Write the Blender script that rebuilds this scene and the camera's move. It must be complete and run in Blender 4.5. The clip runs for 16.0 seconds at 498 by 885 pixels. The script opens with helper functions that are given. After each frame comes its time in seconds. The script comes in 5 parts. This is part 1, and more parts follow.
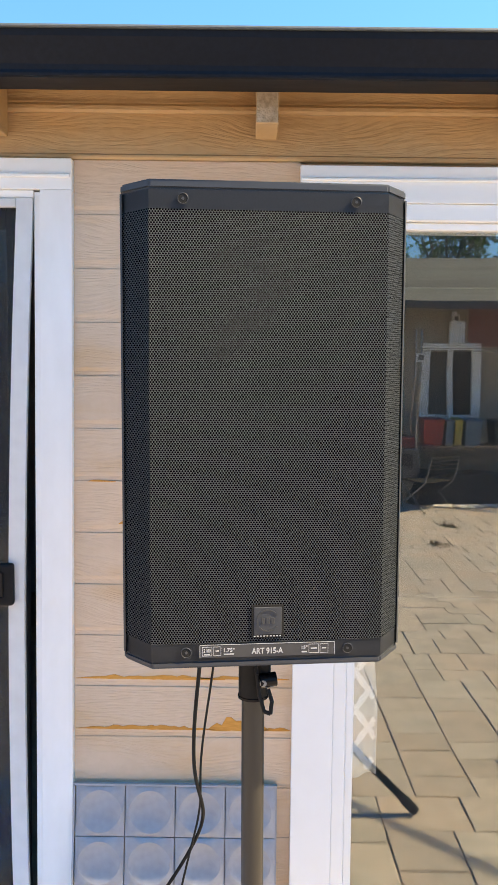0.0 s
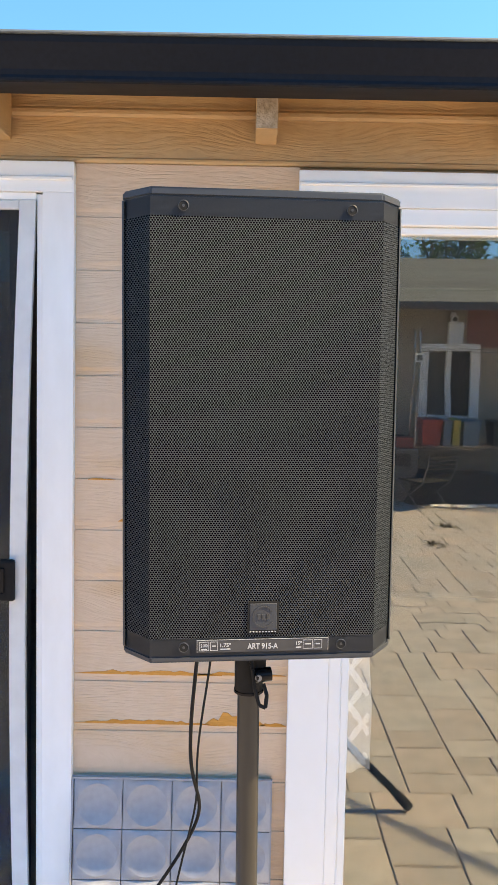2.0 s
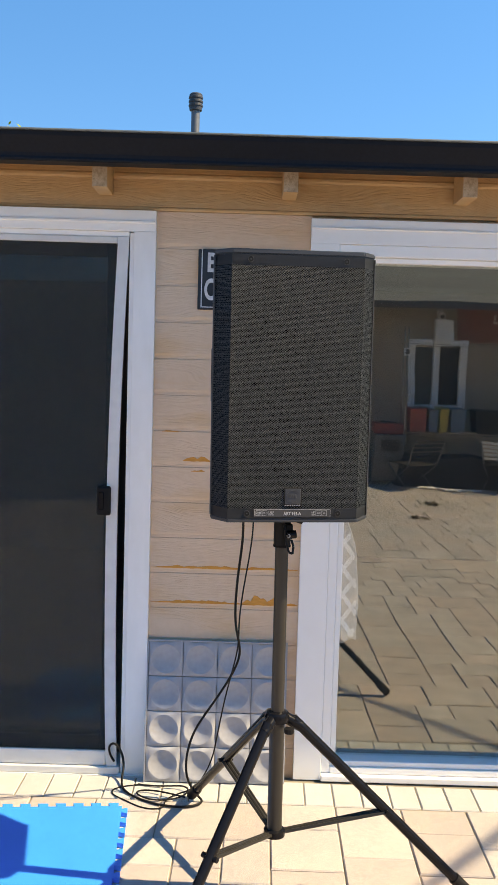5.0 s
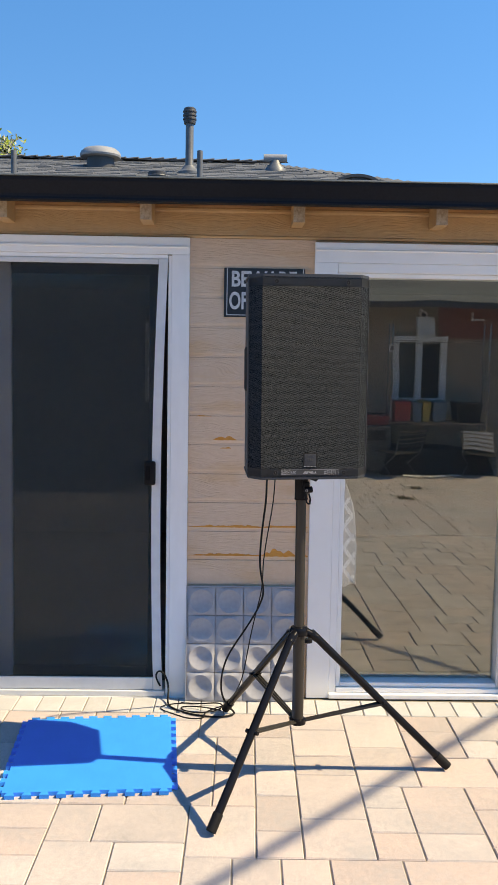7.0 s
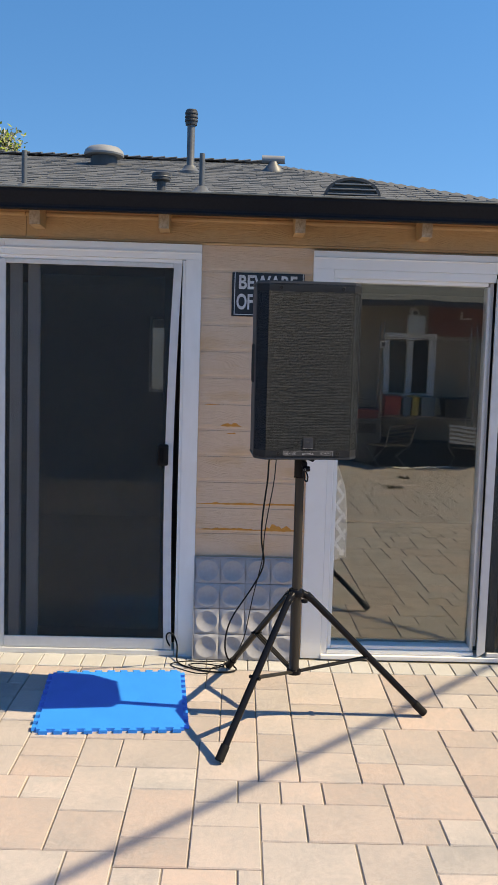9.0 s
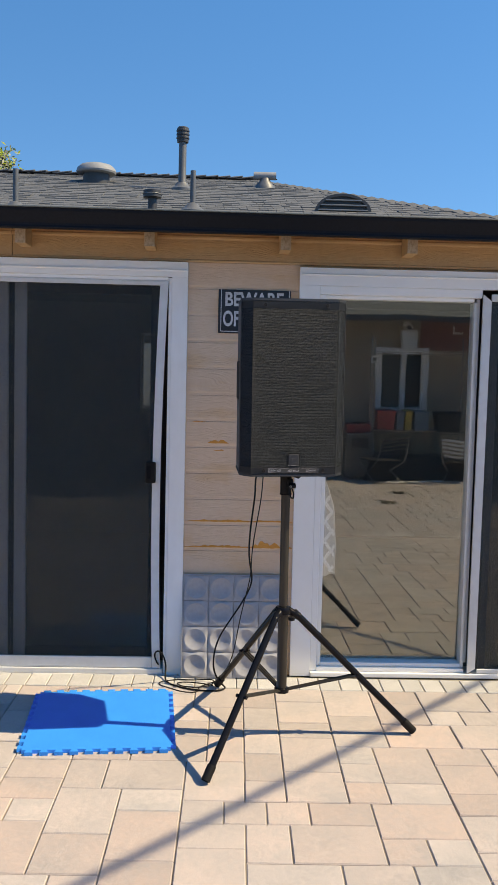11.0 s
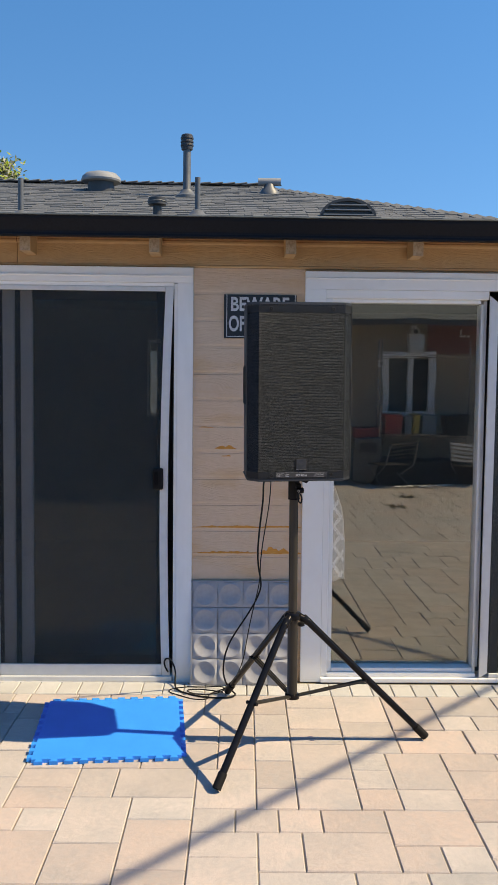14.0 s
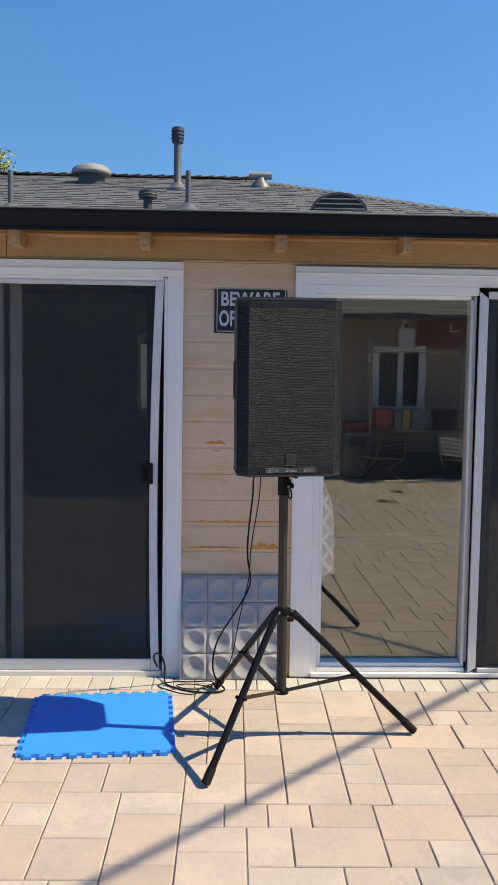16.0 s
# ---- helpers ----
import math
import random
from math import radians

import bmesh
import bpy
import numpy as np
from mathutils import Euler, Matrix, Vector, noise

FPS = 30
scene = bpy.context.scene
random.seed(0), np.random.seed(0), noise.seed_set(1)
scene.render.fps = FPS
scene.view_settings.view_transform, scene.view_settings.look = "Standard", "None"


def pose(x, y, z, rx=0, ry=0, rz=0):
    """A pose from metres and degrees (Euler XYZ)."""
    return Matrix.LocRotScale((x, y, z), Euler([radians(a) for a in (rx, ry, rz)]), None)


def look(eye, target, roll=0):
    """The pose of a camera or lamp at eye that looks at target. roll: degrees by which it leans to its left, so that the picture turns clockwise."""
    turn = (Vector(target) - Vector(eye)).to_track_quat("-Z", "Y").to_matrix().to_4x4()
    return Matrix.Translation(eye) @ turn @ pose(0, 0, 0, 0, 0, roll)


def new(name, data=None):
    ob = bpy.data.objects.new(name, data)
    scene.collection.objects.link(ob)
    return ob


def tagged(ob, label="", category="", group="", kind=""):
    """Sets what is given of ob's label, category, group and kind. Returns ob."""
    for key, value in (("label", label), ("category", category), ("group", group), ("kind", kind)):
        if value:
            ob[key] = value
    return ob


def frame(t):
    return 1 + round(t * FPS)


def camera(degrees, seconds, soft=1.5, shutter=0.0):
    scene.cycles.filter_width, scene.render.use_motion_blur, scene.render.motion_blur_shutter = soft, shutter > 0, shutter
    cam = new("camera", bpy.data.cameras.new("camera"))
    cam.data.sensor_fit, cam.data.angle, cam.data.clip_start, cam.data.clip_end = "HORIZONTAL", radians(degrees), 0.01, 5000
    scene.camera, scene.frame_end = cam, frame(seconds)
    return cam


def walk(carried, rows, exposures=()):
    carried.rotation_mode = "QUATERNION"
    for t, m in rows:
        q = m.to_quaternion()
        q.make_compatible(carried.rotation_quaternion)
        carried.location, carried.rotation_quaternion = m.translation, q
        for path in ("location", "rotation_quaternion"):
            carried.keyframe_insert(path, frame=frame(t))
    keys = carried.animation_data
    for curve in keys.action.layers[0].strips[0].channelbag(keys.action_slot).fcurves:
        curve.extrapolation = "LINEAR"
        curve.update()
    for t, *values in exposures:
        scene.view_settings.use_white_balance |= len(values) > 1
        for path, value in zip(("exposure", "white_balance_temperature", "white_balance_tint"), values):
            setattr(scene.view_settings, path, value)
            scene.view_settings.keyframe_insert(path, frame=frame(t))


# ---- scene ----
cam = camera(31.0, 16.0)
PATH = [
    (0, (-0.058, -0.162, 1.552), (-0.066, 1.833, 1.409), 0.7),
    (0.5, (-0.059, -0.167, 1.553), (-0.065, 1.827, 1.405), 0.8),
    (1, (-0.057, -0.174, 1.552), (-0.061, 1.821, 1.404), 0.9),
    (1.5, (-0.057, -0.182, 1.556), (-0.058, 1.812, 1.405), 1.0),
    (2, (-0.055, -0.198, 1.558), (-0.061, 1.796, 1.412), 1.1),
    (2.5, (-0.057, -0.229, 1.562), (-0.064, 1.766, 1.415), 1.5),
    (3, (-0.095, -0.361, 1.56), (-0.098, 1.635, 1.42), 1.9),
    (3.5, (-0.152, -0.595, 1.539), (-0.150, 1.4, 1.401), 1.9),
    (4, (-0.145, -0.795, 1.509), (-0.138, 1.199, 1.35), 2.0),
    (4.2, (-0.147, -0.875, 1.519), (-0.148, 1.119, 1.36), 1.8),
    (6.3, (-0.233, -1.689, 1.514), (-0.208, 0.304, 1.355), 1.2),
    (6.5, (-0.264, -1.758, 1.506), (-0.231, 0.235, 1.345), 1.2),
    (7, (-0.305, -1.968, 1.504), (-0.268, 0.025, 1.341), 0.9),
    (7.5, (-0.303, -2.141, 1.487), (-0.267, -0.149, 1.314), 1.2),
    (8, (-0.302, -2.29, 1.503), (-0.270, -0.298, 1.325), 1.7),
    (8.5, (-0.355, -2.39, 1.508), (-0.312, -0.399, 1.321), 1.8),
    (9, (-0.374, -2.443, 1.503), (-0.317, -0.451, 1.327), 1.7),
    (9.5, (-0.358, -2.442, 1.509), (-0.294, -0.45, 1.344), 1.6),
    (12, (-0.318, -2.428, 1.515), (-0.265, -0.433, 1.381), 1.0),
    (12.5, (-0.311, -2.423, 1.516), (-0.266, -0.427, 1.385), 0.8),
    (13, (-0.316, -2.418, 1.51), (-0.274, -0.423, 1.381), 0.7),
    (13.5, (-0.321, -2.417, 1.509), (-0.279, -0.422, 1.381), 0.6),
    (14, (-0.325, -2.418, 1.506), (-0.279, -0.423, 1.377), 0.6),
    (14.5, (-0.323, -2.421, 1.51), (-0.271, -0.426, 1.376), 0.6),
    (15, (-0.327, -2.422, 1.505), (-0.271, -0.427, 1.372), 0.7),
    (15.5, (-0.321, -2.421, 1.505), (-0.261, -0.427, 1.368), 0.7),
    (16, (-0.324, -2.415, 1.513), (-0.256, -0.421, 1.37), 0.8),
]
walk(cam, [(t, look(eye, target, roll)) for t, eye, target, roll in PATH],
     exposures=[(0, 2.26, 13600, 5), (2.0, 2.26, 13600, 5), (2.5, 2.20, 13600, 5), (3.0, 2.12, 13600, 5), (3.5, 1.99, 13600, 5), (4.0, 1.84, 13600, 5), (6.5, 1.44, 11300, 5), (7.0, 1.40, 11300, 5), (7.5, 1.24, 11300, 5), (8.0, 1.13, 11300, 5), (8.5, 1.07, 11300, 5), (9.0, 1.12, 11300, 5), (16.0, 1.12, 11300, 5)])

# ---------------------------------------------------------------- light
SUN_WAY = Vector((-0.86, 0.1445, -1.0))
world = bpy.data.worlds.new("sky")
scene.world = world
world.use_nodes = True
wn = world.node_tree
sky = wn.nodes.new("ShaderNodeTexSky")
sky.sky_type = "NISHITA"
sky.sun_disc = False
sky.sun_elevation = radians(50)
sky.sun_rotation = radians(101)
sky.altitude = 50
sky.air_density, sky.dust_density, sky.ozone_density = 1.0, 0.0, 3.0
wn.nodes["Background"].inputs["Strength"].default_value = 0.148
aim = wn.nodes.new("ShaderNodeTexCoord")
high = wn.nodes.new("ShaderNodeVectorMath")
high.operation = "ADD"
high.inputs[1].default_value = (0, 0, 0.23)
wn.links.new(aim.outputs["Generated"], high.inputs[0])
wn.links.new(high.outputs[0], sky.inputs["Vector"])
hsv = wn.nodes.new("ShaderNodeHueSaturation")
hsv.inputs["Hue"].default_value = 0.5095
hsv.inputs["Saturation"].default_value = 1.34
wn.links.new(sky.outputs[0], hsv.inputs["Color"])
wn.links.new(hsv.outputs[0], wn.nodes["Background"].inputs["Color"])
sun = new("sun", bpy.data.lights.new("sun", "SUN"))
sun.data.energy, sun.data.angle, sun.data.color = 3.0, radians(0.53), (1.0, 0.965, 0.93)
sun.matrix_world = look((8.6, -1.65, 10.0), Vector((8.6, -1.65, 10.0)) + SUN_WAY)


# ---------------------------------------------------------------- materials
def lk(t, a, b):
    t.links.new(a, b)


def surface(name, dark, light, rough=0.6, metal=0.0, big=2.0, fine=60.0, bump=0.1, stretch=(1, 1, 1), rvar=0.08,
            spread=0.0, speck=0.0, speck_scale=300.0, coat=0.0, gap=0.003):
    """Two-scale mottled material: dark and light are base colours; spread varies the piece by its random number."""
    m = bpy.data.materials.new(name)
    m.use_nodes = True
    t = m.node_tree
    bsdf = t.nodes["Principled BSDF"]
    tc = t.nodes.new("ShaderNodeTexCoord")
    mp = t.nodes.new("ShaderNodeMapping")
    mp.inputs["Scale"].default_value = stretch
    lk(t, tc.outputs["Object"], mp.inputs["Vector"])
    n1 = t.nodes.new("ShaderNodeTexNoise")
    n1.inputs["Scale"].default_value, n1.inputs["Detail"].default_value = big, 5
    n2 = t.nodes.new("ShaderNodeTexNoise")
    n2.inputs["Scale"].default_value, n2.inputs["Detail"].default_value = fine, 4
    lk(t, mp.outputs[0], n1.inputs["Vector"]), lk(t, mp.outputs[0], n2.inputs["Vector"])
    mixn = t.nodes.new("ShaderNodeMix")
    mixn.data_type = "FLOAT"
    mixn.inputs[0].default_value = 0.45
    lk(t, n1.outputs["Fac"], mixn.inputs[2]), lk(t, n2.outputs["Fac"], mixn.inputs[3])
    ramp = t.nodes.new("ShaderNodeValToRGB")
    ramp.color_ramp.elements[0].position, ramp.color_ramp.elements[1].position = 0.33, 0.67
    ramp.color_ramp.elements[0].color, ramp.color_ramp.elements[1].color = (*dark, 1), (*light, 1)
    lk(t, mixn.outputs[0], ramp.inputs[0])
    col = ramp.outputs[0]
    if spread:
        info = t.nodes.new("ShaderNodeObjectInfo")
        geo = t.nodes.new("ShaderNodeNewGeometry")
        add = t.nodes.new("ShaderNodeMath")
        off = t.nodes.new("ShaderNodeVectorMath")
        off.operation = "SCALE"
        off.inputs[0].default_value = (37.0, 23.0, 11.0)
        lk(t, info.outputs["Random"], off.inputs["Scale"]), lk(t, off.outputs[0], mp.inputs["Location"])
        lk(t, info.outputs["Random"], add.inputs[0]), lk(t, geo.outputs["Random Per Island"], add.inputs[1])
        fr = t.nodes.new("ShaderNodeMath")
        fr.operation = "FRACT"
        lk(t, add.outputs[0], fr.inputs[0])
        hsv = t.nodes.new("ShaderNodeHueSaturation")
        rng = t.nodes.new("ShaderNodeMapRange")
        rng.inputs[3].default_value, rng.inputs[4].default_value = 1 - spread, 1 + spread
        lk(t, fr.outputs[0], rng.inputs[0]), lk(t, rng.outputs[0], hsv.inputs["Value"])
        m2 = t.nodes.new("ShaderNodeMath")
        m2.operation = "MULTIPLY"
        m2.inputs[1].default_value = 7.31
        f2 = t.nodes.new("ShaderNodeMath")
        f2.operation = "FRACT"
        lk(t, fr.outputs[0], m2.inputs[0]), lk(t, m2.outputs[0], f2.inputs[0])
        r2 = t.nodes.new("ShaderNodeMapRange")
        r2.inputs[3].default_value, r2.inputs[4].default_value = 1 - 3.8 * spread, 1 + 2.8 * spread
        lk(t, f2.outputs[0], r2.inputs[0]), lk(t, r2.outputs[0], hsv.inputs["Saturation"])
        lk(t, col, hsv.inputs["Color"])
        col = hsv.outputs[0]
    if speck:
        v = t.nodes.new("ShaderNodeTexNoise")
        v.inputs["Scale"].default_value, v.inputs["Detail"].default_value = speck_scale, 2
        lk(t, tc.outputs["Object"], v.inputs["Vector"])
        r3 = t.nodes.new("ShaderNodeMapRange")
        r3.inputs[1].default_value, r3.inputs[2].default_value = 0.3, 0.7
        r3.inputs[3].default_value, r3.inputs[4].default_value = 1 - speck, 1 + speck
        lk(t, v.outputs["Fac"], r3.inputs[0])
        vm = t.nodes.new("ShaderNodeVectorMath")
        vm.operation = "SCALE"
        lk(t, col, vm.inputs[0]), lk(t, r3.outputs[0], vm.inputs["Scale"])
        col = vm.outputs[0]
    lk(t, col, bsdf.inputs["Base Color"])
    rr = t.nodes.new("ShaderNodeMapRange")
    rr.inputs[3].default_value, rr.inputs[4].default_value = max(rough - rvar, 0.02), min(rough + rvar, 1)
    lk(t, n2.outputs["Fac"], rr.inputs[0]), lk(t, rr.outputs[0], bsdf.inputs["Roughness"])
    bsdf.inputs["Metallic"].default_value = metal
    bsdf.inputs["Coat Weight"].default_value = coat
    if bump:
        b = t.nodes.new("ShaderNodeBump")
        b.inputs["Strength"].default_value, b.inputs["Distance"].default_value = bump, gap
        lk(t, mixn.outputs[0], b.inputs["Height"]), lk(t, b.outputs[0], bsdf.inputs["Normal"])
    return m


def siding_paint(name, dark, light):
    """Painted fibre boards pressed with a cedar grain that runs along x."""
    m = surface(name, dark, light, rough=0.62, big=1.3, fine=35, bump=0)
    t = m.node_tree
    tc = t.nodes.new("ShaderNodeTexCoord")
    warp = t.nodes.new("ShaderNodeTexNoise")
    warp.inputs["Scale"].default_value, warp.inputs["Detail"].default_value = 2.6, 1.5
    mp0 = t.nodes.new("ShaderNodeMapping")
    mp0.inputs["Scale"].default_value = (0.8, 1, 2.4)
    lk(t, tc.outputs["Object"], mp0.inputs[0]), lk(t, mp0.outputs[0], warp.inputs["Vector"])
    sep = t.nodes.new("ShaderNodeSeparateXYZ")
    lk(t, tc.outputs["Object"], sep.inputs[0])
    a = t.nodes.new("ShaderNodeMath")
    a.operation = "MULTIPLY"
    a.inputs[1].default_value = 0.22
    lk(t, warp.outputs["Fac"], a.inputs[0])
    z = t.nodes.new("ShaderNodeMath")
    lk(t, sep.outputs["Z"], z.inputs[0]), lk(t, a.outputs[0], z.inputs[1])
    w = t.nodes.new("ShaderNodeMath")
    w.operation = "MULTIPLY"
    w.inputs[1].default_value = 150.0
    lk(t, z.outputs[0], w.inputs[0])
    comb = t.nodes.new("ShaderNodeCombineXYZ")
    lx = t.nodes.new("ShaderNodeMath")
    lx.operation = "MULTIPLY"
    lx.inputs[1].default_value = 15.0
    lk(t, sep.outputs["X"], lx.inputs[0]), lk(t, lx.outputs[0], comb.inputs[0]), lk(t, w.outputs[0], comb.inputs[2])
    g = t.nodes.new("ShaderNodeTexNoise")
    g.inputs["Scale"].default_value, g.inputs["Detail"].default_value = 1.0, 3
    lk(t, comb.outputs[0], g.inputs["Vector"])
    b = t.nodes.new("ShaderNodeBump")
    b.inputs["Strength"].default_value, b.inputs["Distance"].default_value = 1.0, 0.0030
    lk(t, g.outputs["Fac"], b.inputs["Height"]), lk(t, b.outputs[0], t.nodes["Principled BSDF"].inputs["Normal"])
    # worn patches where the orange wood tints the paint
    p = t.nodes.new("ShaderNodeTexNoise")
    p.inputs["Scale"].default_value, p.inputs["Detail"].default_value = 4.5, 6
    lk(t, mp0.outputs[0], p.inputs["Vector"])
    pr = t.nodes.new("ShaderNodeMapRange")
    pr.inputs[1].default_value, pr.inputs[2].default_value = 0.54, 0.72
    pr.inputs[3].default_value, pr.inputs[4].default_value = 0.0, 0.5
    lk(t, p.outputs["Fac"], pr.inputs[0])
    was = t.nodes["Principled BSDF"].inputs["Base Color"].links[0].from_socket
    mx = t.nodes.new("ShaderNodeMix")
    mx.data_type = "RGBA"
    mx.inputs[7].default_value = (0.64, 0.37, 0.17, 1)
    lk(t, pr.outputs[0], mx.inputs[0]), lk(t, was, mx.inputs[6])
    lk(t, mx.outputs[2], t.nodes["Principled BSDF"].inputs["Base Color"])
    return m


def grille_metal(name):
    """Black painted steel with round holes drawn as near-black dots for their inner shade, on a staggered grid, in the
    metres of its uv map.
    """
    m = bpy.data.materials.new(name)
    m.use_nodes = True
    t = m.node_tree
    bsdf = t.nodes["Principled BSDF"]
    uv = t.nodes.new("ShaderNodeUVMap")
    pitch = 0.0040
    cells = []
    for off in (0.0, 0.5):
        mp = t.nodes.new("ShaderNodeMapping")
        mp.inputs["Scale"].default_value = (1 / pitch, 1 / (pitch * 1.5), 1)
        mp.inputs["Location"].default_value = (off, off, 0)
        lk(t, uv.outputs[0], mp.inputs[0])
        f = t.nodes.new("ShaderNodeVectorMath")
        f.operation = "FRACTION"
        lk(t, mp.outputs[0], f.inputs[0])
        s = t.nodes.new("ShaderNodeVectorMath")
        s.operation = "SUBTRACT"
        s.inputs[1].default_value = (0.5, 0.5, 0)
        lk(t, f.outputs[0], s.inputs[0])
        mu = t.nodes.new("ShaderNodeVectorMath")
        mu.operation = "MULTIPLY"
        mu.inputs[1].default_value = (1, 1.5, 0)
        lk(t, s.outputs[0], mu.inputs[0])
        ln = t.nodes.new("ShaderNodeVectorMath")
        ln.operation = "LENGTH"
        lk(t, mu.outputs[0], ln.inputs[0])
        cells.append(ln)
    mn = t.nodes.new("ShaderNodeMath")
    mn.operation = "MINIMUM"
    lk(t, cells[0].outputs["Value"], mn.inputs[0]), lk(t, cells[1].outputs["Value"], mn.inputs[1])
    edge = t.nodes.new("ShaderNodeMapRange")
    edge.inputs[1].default_value, edge.inputs[2].default_value = 0.35, 0.40
    lk(t, mn.outputs[0], edge.inputs[0])
    noi = t.nodes.new("ShaderNodeTexNoise")
    noi.inputs["Scale"].default_value, noi.inputs["Detail"].default_value = 9, 4
    lk(t, uv.outputs[0], noi.inputs["Vector"])
    ramp = t.nodes.new("ShaderNodeValToRGB")
    ramp.color_ramp.elements[0].color, ramp.color_ramp.elements[1].color = (0.034, 0.044, 0.055, 1), (0.047, 0.059, 0.071, 1)
    lk(t, noi.outputs["Fac"], ramp.inputs[0])
    mix = t.nodes.new("ShaderNodeMix")
    mix.data_type = "RGBA"
    # dot colour: the dark inside the holes is put into the base colour
    mix.inputs[6].default_value = (0.0015, 0.0015, 0.002, 1)
    lk(t, edge.outputs[0], mix.inputs[0]), lk(t, ramp.outputs[0], mix.inputs[7])
    lk(t, mix.outputs[2], bsdf.inputs["Base Color"])
    bsdf.inputs["Roughness"].default_value = 0.5
    spec = t.nodes.new("ShaderNodeMath")
    spec.operation = "MULTIPLY"
    spec.inputs[1].default_value = 0.4
    lk(t, edge.outputs[0], spec.inputs[0]), lk(t, spec.outputs[0], bsdf.inputs["Specular IOR Level"])
    b = t.nodes.new("ShaderNodeBump")
    b.inputs["Strength"].default_value, b.inputs["Distance"].default_value = 0.6, 0.001
    lk(t, edge.outputs[0], b.inputs["Height"]), lk(t, b.outputs[0], bsdf.inputs["Normal"])
    return m


def glazing(name, mirror, tint, wobble):
    """Window glass: a share of clear mirror reflection over tinted clear glass, slightly wavy."""
    m = bpy.data.materials.new(name)
    m.use_nodes = True
    t = m.node_tree
    t.nodes.remove(t.nodes["Principled BSDF"])
    gl = t.nodes.new("ShaderNodeBsdfGlossy")
    gl.inputs["Roughness"].default_value = 0.012
    gl.inputs["Color"].default_value = (0.92, 0.95, 0.90, 1)
    tr = t.nodes.new("ShaderNodeBsdfTransparent")
    tr.inputs["Color"].default_value = (*tint, 1)
    mix = t.nodes.new("ShaderNodeMixShader")
    mix.inputs[0].default_value = mirror
    n = t.nodes.new("ShaderNodeTexNoise")
    n.inputs["Scale"].default_value, n.inputs["Detail"].default_value = 3.0, 1
    tc = t.nodes.new("ShaderNodeTexCoord")
    lk(t, tc.outputs["Object"], n.inputs["Vector"])
    b = t.nodes.new("ShaderNodeBump")
    b.inputs["Strength"].default_value, b.inputs["Distance"].default_value = 1.0, wobble
    lk(t, n.outputs["Fac"], b.inputs["Height"]), lk(t, b.outputs[0], gl.inputs["Normal"])
    lk(t, tr.outputs[0], mix.inputs[1]), lk(t, gl.outputs[0], mix.inputs[2])
    dust = t.nodes.new("ShaderNodeBsdfDiffuse")
    dust.inputs["Color"].default_value = (0.72, 0.70, 0.66, 1)
    film = t.nodes.new("ShaderNodeMixShader")
    n2 = t.nodes.new("ShaderNodeTexNoise")
    n2.inputs["Scale"].default_value, n2.inputs["Detail"].default_value = 2.2, 5
    lk(t, tc.outputs["Object"], n2.inputs["Vector"])
    amount = t.nodes.new("ShaderNodeMapRange")
    amount.inputs[1].default_value, amount.inputs[2].default_value = 0.3, 0.75
    amount.inputs[3].default_value, amount.inputs[4].default_value = 0.005, 0.015
    lk(t, n2.outputs["Fac"], amount.inputs[0]), lk(t, amount.outputs[0], film.inputs[0])
    lk(t, mix.outputs[0], film.inputs[1]), lk(t, dust.outputs[0], film.inputs[2])
    lk(t, film.outputs[0], t.nodes["Material Output"].inputs["Surface"])
    return m


def mesh_screen(name, cover, color):
    """Insect screen: a fine dark weave that lets part of the light through."""
    m = bpy.data.materials.new(name)
    m.use_nodes = True
    t = m.node_tree
    bsdf = t.nodes["Principled BSDF"]
    bsdf.inputs["Base Color"].default_value = (*color, 1)
    bsdf.inputs["Roughness"].default_value = 0.75
    tr = t.nodes.new("ShaderNodeBsdfTransparent")
    mix = t.nodes.new("ShaderNodeMixShader")
    n = t.nodes.new("ShaderNodeTexNoise")
    n.inputs["Scale"].default_value, n.inputs["Detail"].default_value = 2.5, 3
    tc = t.nodes.new("ShaderNodeTexCoord")
    lk(t, tc.outputs["Object"], n.inputs["Vector"])
    r = t.nodes.new("ShaderNodeMapRange")
    r.inputs[3].default_value, r.inputs[4].default_value = cover - 0.05, cover + 0.05
    lk(t, n.outputs["Fac"], r.inputs[0]), lk(t, r.outputs[0], mix.inputs[0])
    lk(t, tr.outputs[0], mix.inputs[1]), lk(t, bsdf.outputs[0], mix.inputs[2])
    lk(t, mix.outputs[0], t.nodes["Material Output"].inputs["Surface"])
    return m


M = {}
M["siding"] = siding_paint("tan_siding_paint", (0.68, 0.475, 0.330), (0.74, 0.535, 0.385))
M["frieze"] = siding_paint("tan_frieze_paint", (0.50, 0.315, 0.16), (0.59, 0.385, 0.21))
M["rafter_end"] = surface("rough_sawn_end", (0.33, 0.24, 0.16), (0.58, 0.46, 0.35), 0.85, bump=0.9, fine=120, big=30, gap=0.006)
M["bare"] = surface("bare_orange_wood", (0.56, 0.21, 0.035), (0.82, 0.37, 0.085), 0.8, bump=0.4, stretch=(1, 1, 6), fine=40)
M["vinyl"] = surface("white_vinyl", (0.88, 0.865, 0.835), (0.92, 0.91, 0.885), 0.38, big=1.2, fine=12, bump=0.03)
M["vinyl_worn"] = surface("weathered_white_vinyl", (0.83, 0.815, 0.785), (0.91, 0.895, 0.87), 0.45, big=3, fine=25, bump=0.08, stretch=(1, 1, 0.4))
M["alu"] = surface("white_screen_frame", (0.62, 0.62, 0.61), (0.75, 0.75, 0.735), 0.4, big=2, fine=20, bump=0.05)
